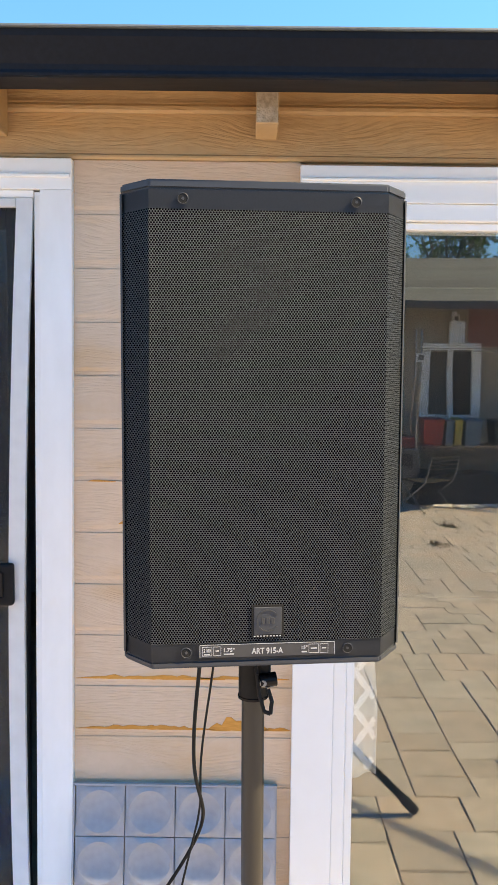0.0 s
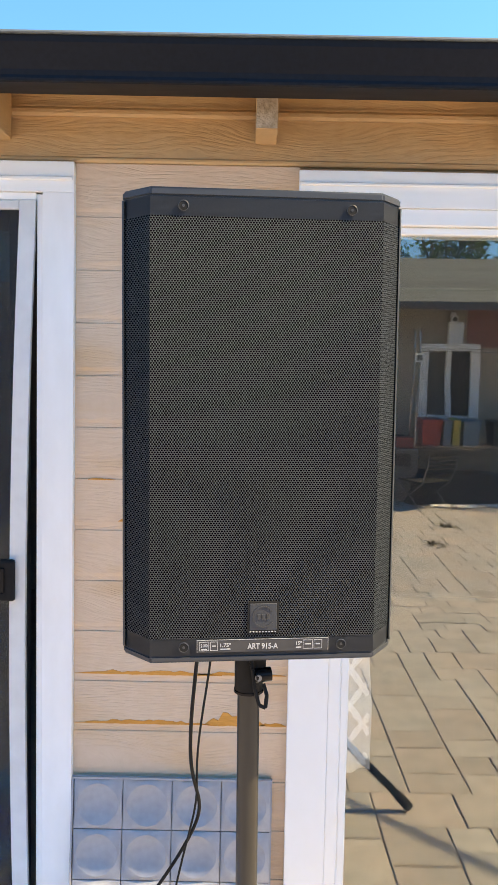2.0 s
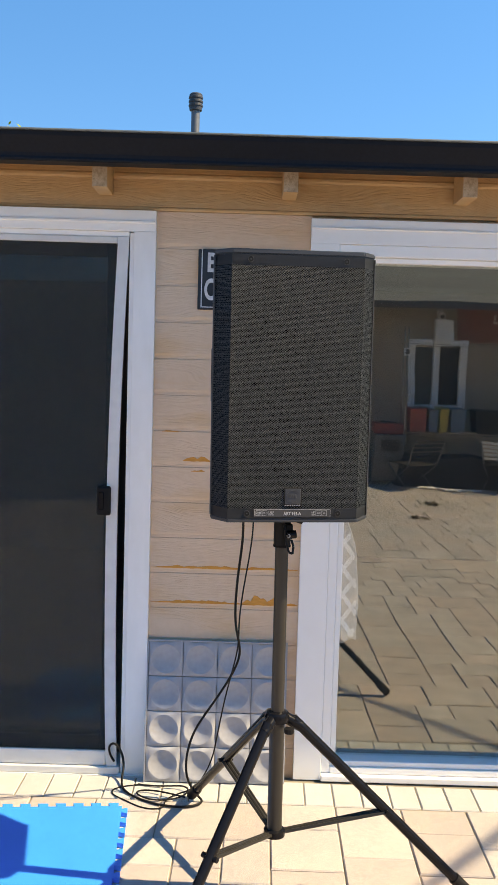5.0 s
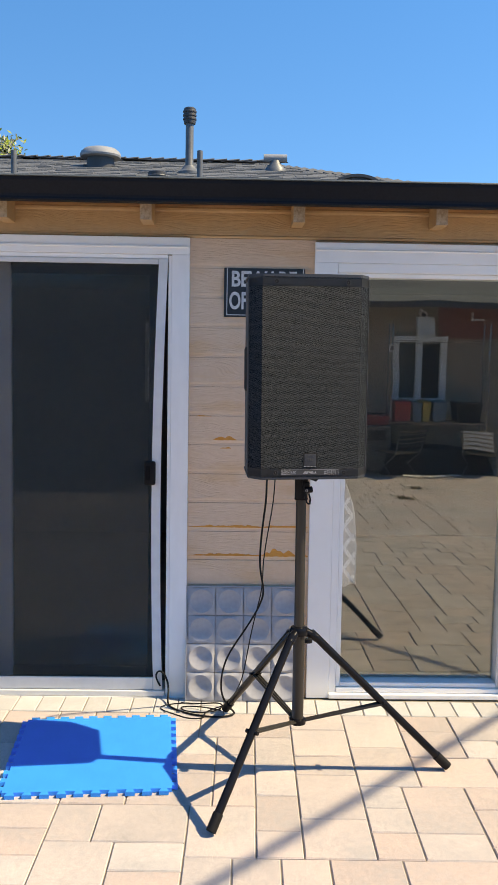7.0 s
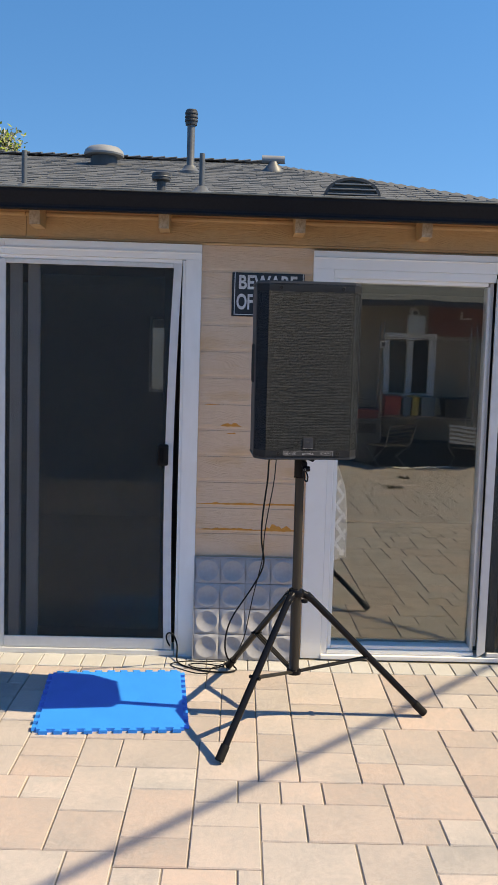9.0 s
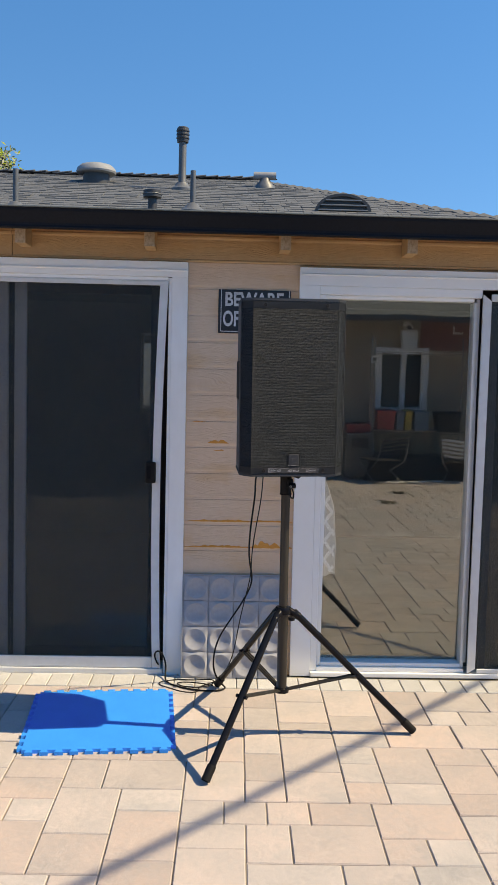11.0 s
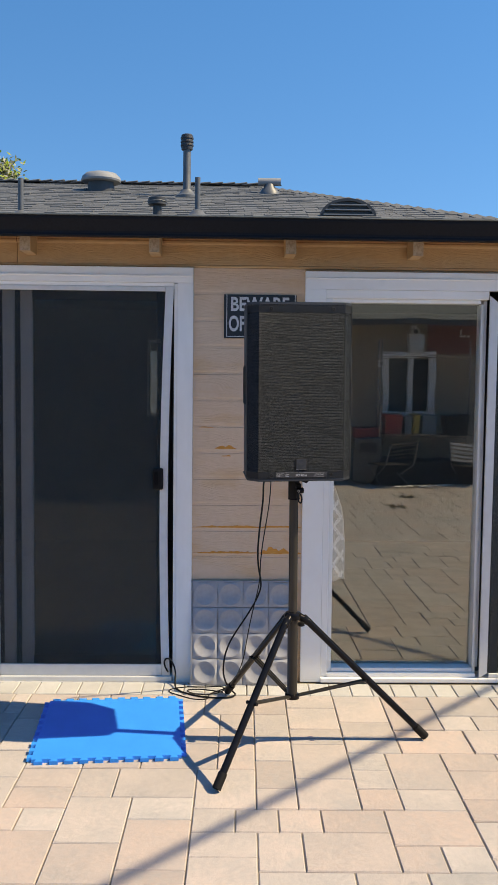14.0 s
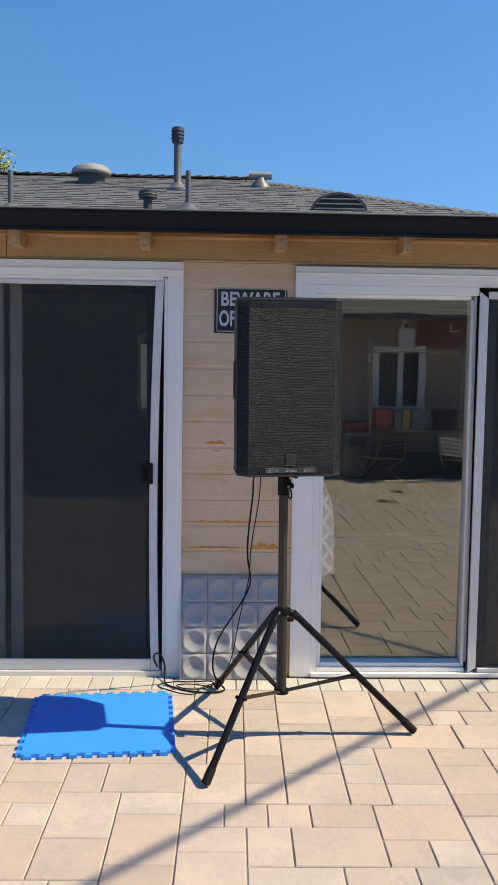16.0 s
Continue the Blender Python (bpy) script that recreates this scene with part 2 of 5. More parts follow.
M["alu_dark"] = surface("grey_aluminium", (0.17, 0.175, 0.18), (0.24, 0.24, 0.25), 0.45, metal=0.3, bump=0.05)
M["screen"] = mesh_screen("dark_insect_screen", 0.42, (0.026, 0.034, 0.038))
M["glass"] = glazing("window_glass", 0.145, (0.95, 0.96, 0.95), 0.0008)
M["glass_door"] = glazing("door_glass", 0.09, (0.72, 0.76, 0.74), 0.0005)
M["gutter"] = surface("black_gutter_paint", (0.0042, 0.006, 0.0095), (0.007, 0.009, 0.0135), 0.6, big=1.5, fine=30, bump=0.03, stretch=(0.3, 1, 1), speck=0.25, speck_scale=90)
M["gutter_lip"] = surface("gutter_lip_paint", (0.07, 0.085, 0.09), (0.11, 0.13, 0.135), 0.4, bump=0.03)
M["shingle"] = surface("charcoal_asphalt_shingle", (0.074, 0.081, 0.088), (0.122, 0.131, 0.140), 0.9, big=6, fine=90, bump=0.6, spread=0.08, speck=0.35, speck_scale=220)
M["vent_paint"] = surface("grey_galvanised_vent", (0.075, 0.082, 0.09), (0.13, 0.14, 0.15), 0.5, metal=0.15, big=4, fine=40, bump=0.08)
M["hood"] = surface("pale_grey_vent_hood", (0.19, 0.20, 0.215), (0.27, 0.285, 0.30), 0.7, big=5, fine=50, bump=0.08)
M["dark_metal"] = surface("dark_vent_metal", (0.025, 0.027, 0.03), (0.05, 0.052, 0.056), 0.5, bump=0.05)
M["paver"] = surface("sand_concrete_paver", (0.335, 0.318, 0.314), (0.49, 0.402, 0.368), 0.9, big=3.6, fine=55, bump=0.25, spread=0.10, speck=0.34, speck_scale=330)
M["paver_grey"] = surface("grey_concrete_paver", (0.37, 0.368, 0.364), (0.48, 0.475, 0.468), 0.9, big=5, fine=70, bump=0.45, spread=0.07, speck=0.30, speck_scale=330)
M["sand"] = surface("joint_sand", (0.17, 0.145, 0.115), (0.30, 0.255, 0.20), 0.95, big=8, fine=160, bump=0.5)
M["cab"] = surface("black_textured_cabinet", (0.027, 0.032, 0.040), (0.037, 0.043, 0.052), 0.5, big=8, fine=400, bump=0.25, gap=0.001)
M["grille"] = grille_metal("perforated_black_grille")
M["rubber"] = surface("black_rubber", (0.006, 0.006, 0.0068), (0.011, 0.011, 0.012), 0.55, bump=0.1, fine=80)
M["pitch"] = surface("black_border_and_hole_shade", (0.0015, 0.0015, 0.0017), (0.003, 0.003, 0.0032), 0.8, bump=0)
M["tube"] = surface("black_enamel_tube", (0.006, 0.006, 0.0075), (0.010, 0.010, 0.012), 0.2, big=6, fine=60, bump=0.04)
M["pole"] = surface("dark_anodised_pole", (0.022, 0.020, 0.018), (0.036, 0.033, 0.029), 0.40, metal=0.25, big=4, fine=80, bump=0.04, stretch=(1, 1, 0.15))
M["steel"] = surface("bright_steel", (0.45, 0.45, 0.46), (0.62, 0.62, 0.63), 0.25, metal=1.0, bump=0.03)
M["print"] = surface("pale_grey_print", (0.36, 0.37, 0.38), (0.48, 0.49, 0.50), 0.5, bump=0, big=30)
M["label"] = surface("dark_grey_label", (0.035, 0.036, 0.04), (0.05, 0.052, 0.056), 0.4, bump=0.02)
M["foam"] = surface("blue_foam", (0.0015, 0.245, 0.78), (0.002, 0.285, 0.88), 0.55, big=6, fine=240, bump=0.35, gap=0.001)
for k, v in (("gutter", 0.22), ("tube", 0.16), ("rubber", 0.18), ("foam", 0.15)):
    M[k].node_tree.nodes["Principled BSDF"].inputs["Specular IOR Level"].default_value = v
M["cup"] = surface("grey_moulded_plastic", (0.31, 0.315, 0.34), (0.39, 0.395, 0.42), 0.42, big=7, fine=60, bump=0.05)
M["sign_black"] = surface("black_sign_tin", (0.010, 0.011, 0.014), (0.022, 0.023, 0.028), 0.35, big=12, fine=90, bump=0.08)
M["sign_white"] = surface("worn_white_print", (0.45, 0.46, 0.47), (0.72, 0.72, 0.72), 0.5, big=25, fine=120, bump=0.05)
M["stucco"] = surface("brown_stucco", (0.36, 0.29, 0.22), (0.46, 0.375, 0.29), 0.9, big=1.5, fine=50, bump=0.5)
M["red_wall"] = surface("dull_red_paint", (0.27, 0.10, 0.075), (0.36, 0.14, 0.10), 0.8, big=2, fine=40, bump=0.2)
M["roof_far"] = surface("grey_shingle_far", (0.085, 0.09, 0.09), (0.15, 0.155, 0.15), 0.9, big=3, fine=40, bump=0.6, stretch=(1, 6, 1), spread=0.2)
# dark base colour carries the dimness of an unlit interior
M["room"] = surface("unlit_room_tone", (0.10, 0.095, 0.085), (0.16, 0.15, 0.135), 0.8, bump=0.05)
M["curtain"] = surface("grey_curtain_cloth", (0.52, 0.51, 0.50), (0.62, 0.61, 0.60), 0.9, big=6, fine=200, bump=0.3)
M["curtain_white"] = surface("white_curtain_print", (0.90, 0.90, 0.90), (0.96, 0.96, 0.96), 0.9, big=6, fine=200, bump=0.2)
M["red_plastic"] = surface("red_plastic", (0.34, 0.05, 0.05), (0.46, 0.075, 0.07), 0.4, bump=0.05)
M["yellow_plastic"] = surface("yellow_plastic", (0.46, 0.33, 0.07), (0.56, 0.41, 0.10), 0.45, bump=0.05)
M["blue_plastic"] = surface("blue_plastic", (0.07, 0.14, 0.20), (0.10, 0.19, 0.26), 0.45, bump=0.05)
M["cover"] = surface("black_cover_cloth", (0.008, 0.008, 0.009), (0.02, 0.02, 0.022), 0.7, big=3, fine=60, bump=0.4)
M["steel_box"] = surface("brushed_steel", (0.14, 0.14, 0.14), (0.22, 0.22, 0.215), 0.4, metal=0.4, stretch=(1, 1, 8), bump=0.05)
M["bark"] = surface("tree_bark", (0.07, 0.05, 0.035), (0.14, 0.10, 0.07), 0.95, big=6, fine=40, bump=0.9, stretch=(1, 1, 0.3))
M["leaf"] = surface("green_leaves", (0.075, 0.125, 0.028), (0.15, 0.23, 0.05), 0.6, big=2, fine=20, bump=0, spread=0.3)
M["leaf_yellow"] = surface("sunlit_yellow_green_leaves", (0.13, 0.18, 0.02), (0.24, 0.29, 0.04), 0.6, big=2, fine=20, bump=0, spread=0.3)
M["fence"] = surface("weathered_fence_wood", (0.20, 0.16, 0.12), (0.30, 0.25, 0.20), 0.9, stretch=(6, 6, 0.6), big=3, fine=30, bump=0.4)
M["debris"] = surface("dry_leaf_litter", (0.06, 0.045, 0.025), (0.13, 0.10, 0.06), 0.9, bump=0.3)


# ---------------------------------------------------------------- geometry helpers
def mesh(bm, name):
    me = bpy.data.meshes.new(name)
    bmesh.ops.recalc_face_normals(bm, faces=bm.faces)
    bm.to_mesh(me)
    bm.free()
    return me


def part(name, bm, material, parent=None, label="", smooth=False):
    me = mesh(bm, name)
    mats = material if isinstance(material, (list, tuple)) else [material]
    for k in mats:
        me.materials.append(M[k])
    if smooth:
        me.polygons.foreach_set("use_smooth", [True] * len(me.polygons))
        me.set_sharp_from_angle(angle=radians(38))
    ob = new(name, me)
    ob.parent = parent
    if label:
        ob["label"] = label
    return ob


def thing(name, label, category, m=None, group="", kind=""):
    ob = new(name)
    ob.empty_display_size = 0.1
    ob.matrix_basis = m or Matrix()
    return tagged(ob, label, category, group, kind)


def box(bm, lo, hi, bevel=0.0, seg=1):
    r = bmesh.ops.create_cube(bm, size=1)
    vs = r["verts"]
    for v in vs:
        v.co = Vector([lo[i] + (v.co[i] + 0.5) * (hi[i] - lo[i]) for i in range(3)])
    if bevel:
        es = {e for v in vs for e in v.link_edges}
        bmesh.ops.bevel(bm, geom=list(es), offset=bevel, segments=seg, affect="EDGES", profile=0.5)
    return bm


def boxed(lo, hi, bevel=0.0, seg=1):
    return box(bmesh.new(), lo, hi, bevel, seg)


def rod(bm, p0, p1, r0, r1=None, n=16, caps=True):
    p0, p1 = Vector(p0), Vector(p1)
    d = p1 - p0
    r = bmesh.ops.create_cone(bm, cap_ends=caps, cap_tris=False, segments=n, radius1=r0, radius2=r0 if r1 is None else r1, depth=d.length)
    q = d.to_track_quat("Z", "Y").to_matrix().to_4x4()
    bmesh.ops.transform(bm, matrix=Matrix.Translation((p0 + p1) / 2) @ q, verts=r["verts"])
    return bm


def rodded(p0, p1, r0, r1=None, n=16):
    return rod(bmesh.new(), p0, p1, r0, r1, n)


def prism(bm, outline, axis, a, b):
    """Extrude a closed outline of two coordinates along axis x, y or z from a to b."""
    def at(u, v, w):
        return {"x": (w, u, v), "y": (u, w, v), "z": (u, v, w)}[axis]
    lo = [bm.verts.new(at(u, v, a)) for u, v in outline]
    hi = [bm.verts.new(at(u, v, b)) for u, v in outline]
    n = len(outline)
    bm.faces.new(lo), bm.faces.new(hi)
    for i in range(n):
        bm.faces.new((lo[i], lo[(i + 1) % n], hi[(i + 1) % n], hi[i]))
    return bm


def lathe(bm, profile, n=24, base=(0, 0, 0)):
    """Turn a profile of (radius, height) round the z axis."""
    rings = []
    for r, z in profile:
        rings.append([bm.verts.new((base[0] + r * math.cos(2 * math.pi * i / n), base[1] + r * math.sin(2 * math.pi * i / n), base[2] + z)) for i in range(n)])
    for a, b in zip(rings, rings[1:]):
        for i in range(n):
            bm.faces.new((a[i], a[(i + 1) % n], b[(i + 1) % n], b[i]))
    bm.faces.new(rings[0]), bm.faces.new(rings[-1])
    return bm


def tube(name, points, r, material, parent=None, smooth_pts=8):
    """A round cable through the given points."""
    cu = bpy.data.curves.new(name, "CURVE")
    cu.dimensions, cu.bevel_depth, cu.bevel_resolution, cu.resolution_u = "3D", r, 3, smooth_pts
    sp = cu.splines.new("NURBS")
    sp.points.add(len(points) - 1)
    for p, co in zip(sp.points, points):
        p.co = (*co, 1)
    sp.use_endpoint_u, sp.order_u = True, 4
    cu.materials.append(M[material])
    ob = new(name, cu)
    ob.parent = parent
    return ob


def lettering(name, body, height, width, material, parent, m, bold=0.018):
    """Raised print in the built-in font, fitted to a width and height, lying in its x-z plane, facing -y."""
    cu = bpy.data.curves.new(name, "FONT")
    cu.body, cu.size, cu.extrude, cu.offset = body, 1.0, 0.004, bold
    tmp = new(name, cu)
    bpy.context.view_layer.update()
    me = bpy.data.meshes.new_from_object(tmp.evaluated_get(bpy.context.evaluated_depsgraph_get()))
    bpy.data.objects.remove(tmp)
    co = np.array([v.co[:] for v in me.vertices])
    lo, hi = co.min(0), co.max(0)
    sx, sz = width / (hi[0] - lo[0]), height / (hi[1] - lo[1])
    for v in me.vertices:
        x, y, z = v.co
        v.co = ((x - lo[0]) * sx, -0.0006 - z * 0.1, (y - lo[1]) * sz)
    me.materials.clear()
    me.materials.append(M[material])
    ob = new(name, me)
    ob.parent = parent
    ob.matrix_basis = m
    return ob


# The patio falls two centimetres in a metre away from the house.
FALL = 0.02


def gz(y):
    return FALL * (y - 2.05)


PATIO = Matrix.Translation((0, 2.05, 0)) @ Matrix.Rotation(math.atan(FALL), 4, "X") @ Matrix.Translation((0, -2.05, 0))

# ---------------------------------------------------------------- ground
bm = bmesh.new()
cols = [-120, -14, 14, 120]
rows_y = [(-120, gz(-9) - 0.03), (-9, gz(-9) - 0.006), (2.02, gz(2.02) - 0.006), (2.3, -0.006), (120, -0.006)]
grid = [[bm.verts.new((x, y, z)) for x in cols] for y, z in rows_y]
for a, b in zip(grid, grid[1:]):
    for i in range(len(cols) - 1):
        bm.faces.new((a[i], a[i + 1], b[i + 1], b[i]))
ground = tagged(part("ground", bm, "sand"), "sandy bed and earth under the patio pavers", "ground", kind="structure")

# ---------------------------------------------------------------- house wall
# openings: sliding door x -2.62..-0.55, picture window x 0.10..2.05
house_wall = thing("wall_north", "tan painted lap siding wall of the house", "wall", kind="structure")
part("wall_core", boxed((-7.0, 2.09, -0.02), (-2.62, 2.24, 2.290)), "siding", house_wall)
part("wall_core", boxed((-2.62, 2.09, 2.02), (-0.55, 2.24, 2.290)), "siding", house_wall)
part("wall_core", boxed((-0.55, 2.09, -0.02), (0.10, 2.24, 2.290)), "siding", house_wall)
part("wall_core", boxed((0.10, 2.09, 2.02), (2.05, 2.24, 2.290)), "siding", house_wall)
part("wall_core", boxed((2.05, 2.09, -0.02), (7.0, 2.24, 2.290)), "siding", house_wall)


def siding_board(x0, x1, z0, z1, name="siding_board"):
    g = 0.016
    outline = [(2.0895, z0), (2.0769, z0), (2.0767, z0 + g * 0.7), (2.0750, z0 + g), (2.074, z0 + g + 0.004),
               (2.0745, z1 - 0.002), (2.0757, z1 - 0.0005), (2.0895, z1 - 0.0005)]
    return part(name, prism(bmesh.new(), outline, "x", x0, x1), "siding", house_wall)


z = 2.080
while z > -0.02:
    z0 = max(z - 0.1312, -0.02)
    siding_board(-0.504, 0.052, z0, z)
    z = z0 - 0.0002 if z0 > -0.02 else -1
for xa, xb in ((-7.0, -2.70), (2.12, 7.0)):
    z = 2.080
    while z > 0:
        siding_board(xa, xb, max(z - 0.1312, -0.02), z)
        z -= 0.1314
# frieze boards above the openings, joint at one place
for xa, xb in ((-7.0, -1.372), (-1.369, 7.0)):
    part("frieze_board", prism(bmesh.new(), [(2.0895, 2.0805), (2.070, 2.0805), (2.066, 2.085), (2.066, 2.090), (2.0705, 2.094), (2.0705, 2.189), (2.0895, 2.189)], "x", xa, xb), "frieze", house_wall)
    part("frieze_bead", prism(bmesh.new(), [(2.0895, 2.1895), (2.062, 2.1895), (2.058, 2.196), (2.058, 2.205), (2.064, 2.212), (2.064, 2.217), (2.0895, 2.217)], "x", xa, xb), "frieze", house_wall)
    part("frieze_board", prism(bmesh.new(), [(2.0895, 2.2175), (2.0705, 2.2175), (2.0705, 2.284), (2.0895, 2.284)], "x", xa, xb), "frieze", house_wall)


def peel(x0, x1, zc, h, seed):
    """Ragged strip of bare wood along a board's lower edge."""
    rnd = random.Random(seed)
    bm = bmesh.new()
    n = max(int((x1 - x0) / 0.012), 4)
    top, bot = [], []
    for i in range(n + 1):
        x = x0 + (x1 - x0) * i / n
        fade = min(1, 4 * i / n, 4 * (n - i) / n)
        hh = h * fade * rnd.uniform(0.45, 1.35)
        top.append((x, zc + hh))
        bot.append((x, zc - 0.15 * h * fade * rnd.uniform(0, 1) - 0.001))
    prism(bm, top + bot[::-1], "y", 2.0728, 2.0745)
    return part("bare_wood_patch", bm, "bare", house_wall, "bare orange wood where paint has peeled")


peel(-0.392, -0.285, 1.184, 0.014, 1)
peel(-0.36, -0.31, 1.146, 0.005, 9)
peel(-0.50, -0.12, 0.786, 0.008, 2)
peel(-0.19, 0.045, 0.788, 0.006, 3)
peel(-0.50, -0.14, 0.655, 0.008, 4)
peel(-0.165, -0.005, 0.655, 0.026, 5)
peel(-0.02, 0.048, 0.655, 0.009, 6)
peel(-0.47, -0.40, 1.29, 0.004, 7)

# ---------------------------------------------------------------- sliding door with screen
door = thing("door_1", "white vinyl sliding patio door with a dark insect screen", "door", kind="structure")


def casing(parent, x0, x1, z0, z1, name="casing", mat="vinyl"):
    """Flat casing with two shallow steps on its front."""
    bm = boxed((x0, 2.050, z0), (x1, 2.095, z1), 0.0008)
    return part(name, bm, mat, parent)


# right jamb: flat face and an inner step
casing(door, -0.582, -0.5045, 0.0, 2.0026, "jamb", "vinyl_worn")
part("jamb_step", boxed((-0.5985, 2.062, 0.0), (-0.5825, 2.19, 1.999), 0.002), "vinyl_worn", door)
casing(door, -2.70, -1.4705, 2.003, 2.077, "head_casing")
casing(door, -1.470, -0.5045, 2.003, 2.077, "head_casing")
part("head_bead", boxed((-2.66, 2.0435, 2.030), (-0.507, 2.0495, 2.040), 0.002), "vinyl", door)
part("head_step", boxed((-2.66, 2.060, 1.984), (-0.5995, 2.19, 2.0025), 0.002), "vinyl", door)
casing(door, -2.70, -2.58, 0.0, 2.0025, "jamb", "vinyl_worn")
part("door_sill", boxed((-2.66, 2.040, -0.012), (-0.5045, 2.24, 0.0), 0.0), "alu", door)
part("sill_track", boxed((-2.58, 2.045, 0.0005), (-0.6, 2.19, 0.028), 0.004, 2), "alu", door)

# screen panel: rails and a bowed stile
screen = thing("screen_door", "sliding insect screen door with a bowed white frame", "screen door", Matrix())


def bowed_stile(x_top, w, bow, z0, z1, y0, y1):
    bm = bmesh.new()
    n = 14
    rings = []
    for i in range(n + 1):
        f = i / n
        zz = z0 + (z1 - z0) * f
        dx = -bow * math.sin(math.pi * min(f * 1.02, 1)) ** 0.8 - 0.012 * (1 - f)
        xr = x_top + dx
        rings.append([bm.verts.new(c) for c in ((xr, y0, zz), (xr, y1, zz), (xr - w, y1, zz), (xr - w, y0, zz))])
    for a, b in zip(rings, rings[1:]):
        for k in range(4):
            bm.faces.new((a[k], a[(k + 1) % 4], b[(k + 1) % 4], b[k]))
    bm.faces.new(rings[0]), bm.faces.new(rings[-1])
    return bm


part("stile", bowed_stile(-0.600, 0.040, 0.020, 0.029, 1.983, 2.056, 2.074), "alu", screen)
part("stile", boxed((-1.505, 2.056, 0.029), (-1.466, 2.074, 1.983), 0.003), "alu", screen)
part("top_rail", boxed((-1.4655, 2.056, 1.960), (-0.641, 2.074, 1.983), 0.003), "alu", screen)
part("bottom_rail", boxed((-1.4655, 2.056, 0.029), (-0.654, 2.074, 0.086), 0.003), "alu", screen)
part("mesh_panel", boxed((-1.467, 2.064, 0.083), (-0.639, 2.0655, 1.963)), "screen", screen, "dark insect mesh")
bm = boxed((-0.700, 2.034, 0.978), (-0.648, 2.0555, 1.086), 0.009, 3)
pull = part("handle", bm, "rubber", screen, "black plastic pull handle")
part("recess", boxed((-0.691, 2.030, 1.000), (-0.672, 2.0335, 1.066), 0.003), "tube", pull)
# glass leaf behind the screen
leaf = thing("glass_door_leaf", "grey framed sliding glass leaf behind the screen", "door leaf", Matrix())
part("stile", boxed((-1.455, 2.105, 0.03), (-1.40, 2.14, 1.98), 0.003), "vinyl", leaf)
part("stile", boxed((-1.375, 2.145, 0.03), (-1.315, 2.18, 1.98), 0.003), "vinyl", leaf)
part("stile", boxed((-0.690, 2.145, 0.03), (-0.640, 2.18, 1.98), 0.003), "dark_metal", leaf)
part("bottom_rail", boxed((-1.3145, 2.145, 0.03), (-0.6905, 2.18, 0.11), 0.003), "dark_metal", leaf)
part("top_rail", boxed((-1.3145, 2.145, 1.92), (-0.6905, 2.18, 1.98), 0.003), "dark_metal", leaf)
lg = part("pane", boxed((-1.3145, 2.160, 0.11), (-0.6905, 2.164, 1.92)), "glass_door", leaf)
lg.visible_shadow = False

# ---------------------------------------------------------------- picture window
window = thing("window_1", "white vinyl full height picture window beside the siding", "window", kind="structure")
casing(window, 0.0500, 0.152, 0.0, 1.9796, "jamb")
part("jamb_step", boxed((0.1525, 2.060, 0.024), (0.186, 2.16, 1.937), 0.003), "vinyl", window)
part("glazing_bead", boxed((0.1865, 2.074, 0.0465), (0.208, 2.15, 1.9175), 0.003), "vinyl", window)
casing(window, 0.0500, 2.12, 1.980, 2.067, "head_casing")
part("head_bead", boxed((0.053, 2.0440, 2.030), (2.10, 2.0495, 2.038), 0.002), "vinyl", window)
part("head_step", boxed((0.1525, 2.056, 1.9375), (0.9675, 2.16, 1.9795), 0.003), "vinyl", window)
part("head_bead", boxed((0.1865, 2.070, 1.918), (0.9315, 2.15, 1.937), 0.003), "vinyl", window)
part("window_sill", boxed((0.1525, 2.036, 0.0), (2.05, 2.17, 0.024), 0.004, 2), "vinyl_worn", window)
part("bottom_rail", boxed((0.1865, 2.056, 0.0245), (0.9475, 2.15, 0.046), 0.004, 2), "vinyl", window)
part("glazing_bead", boxed((0.2085, 2.072, 0.0465), (0.9315, 2.15, 0.068), 0.004, 2), "vinyl", window)
part("glazing_bead", boxed((0.932, 2.074, 0.0465), (0.948, 2.15, 1.9175), 0.002), "alu", window)
part("meeting_stile", boxed((0.9485, 2.09, 0.0685), (0.966, 2.15, 1.937), 0.002), "alu", window)
bm = boxed((0.1975, -0.0025, -0.036), (0.940, 0.0025, 1.835))
pane = part("pane", bm, "glass", window, "clear reflecting window glass")
pane.matrix_basis = Matrix.Translation((0, 2.128, 0.094)) @ Matrix.Rotation(radians(1.15), 4, "X")
pane.visible_shadow = False
# sliding screen of the window's right half
wscreen = thing("window_screen", "white framed dark insect screen over the window's sliding half", "screen", Matrix())
bm = bmesh.new()
prism(bm, [(0.962, 0.026), (1.002, 0.052), (1.010, 1.922), (0.968, 1.956)], "y", 2.040, 2.055)
part("stile", bm, "alu", wscreen)
part("bottom_rail", boxed((1.0105, 2.040, 0.026), (1.95, 2.055, 0.050), 0.003), "alu", wscreen)
part("top_rail", boxed((1.0105, 2.040, 1.921), (1.95, 2.055, 1.958), 0.003), "alu", wscreen)
part("stile", boxed((1.9505, 2.040, 0.026), (1.99, 2.055, 1.958), 0.003), "alu", wscreen)
part("mesh_panel", boxed((1.001, 2.047, 0.048), (1.951, 2.0485, 1.929)), "screen", wscreen)
part("inner_stile", boxed((1.022, 2.075, 0.04), (1.062, 2.11, 1.93), 0.003), "alu_dark", wscreen)
wp = part("pane", boxed((1.0625, 2.090, 0.05), (1.99, 2.094, 1.93)), "glass", window)
wp.visible_shadow = False
casing(window, 2.05, 2.12, 0.0, 1.9795, "jamb")

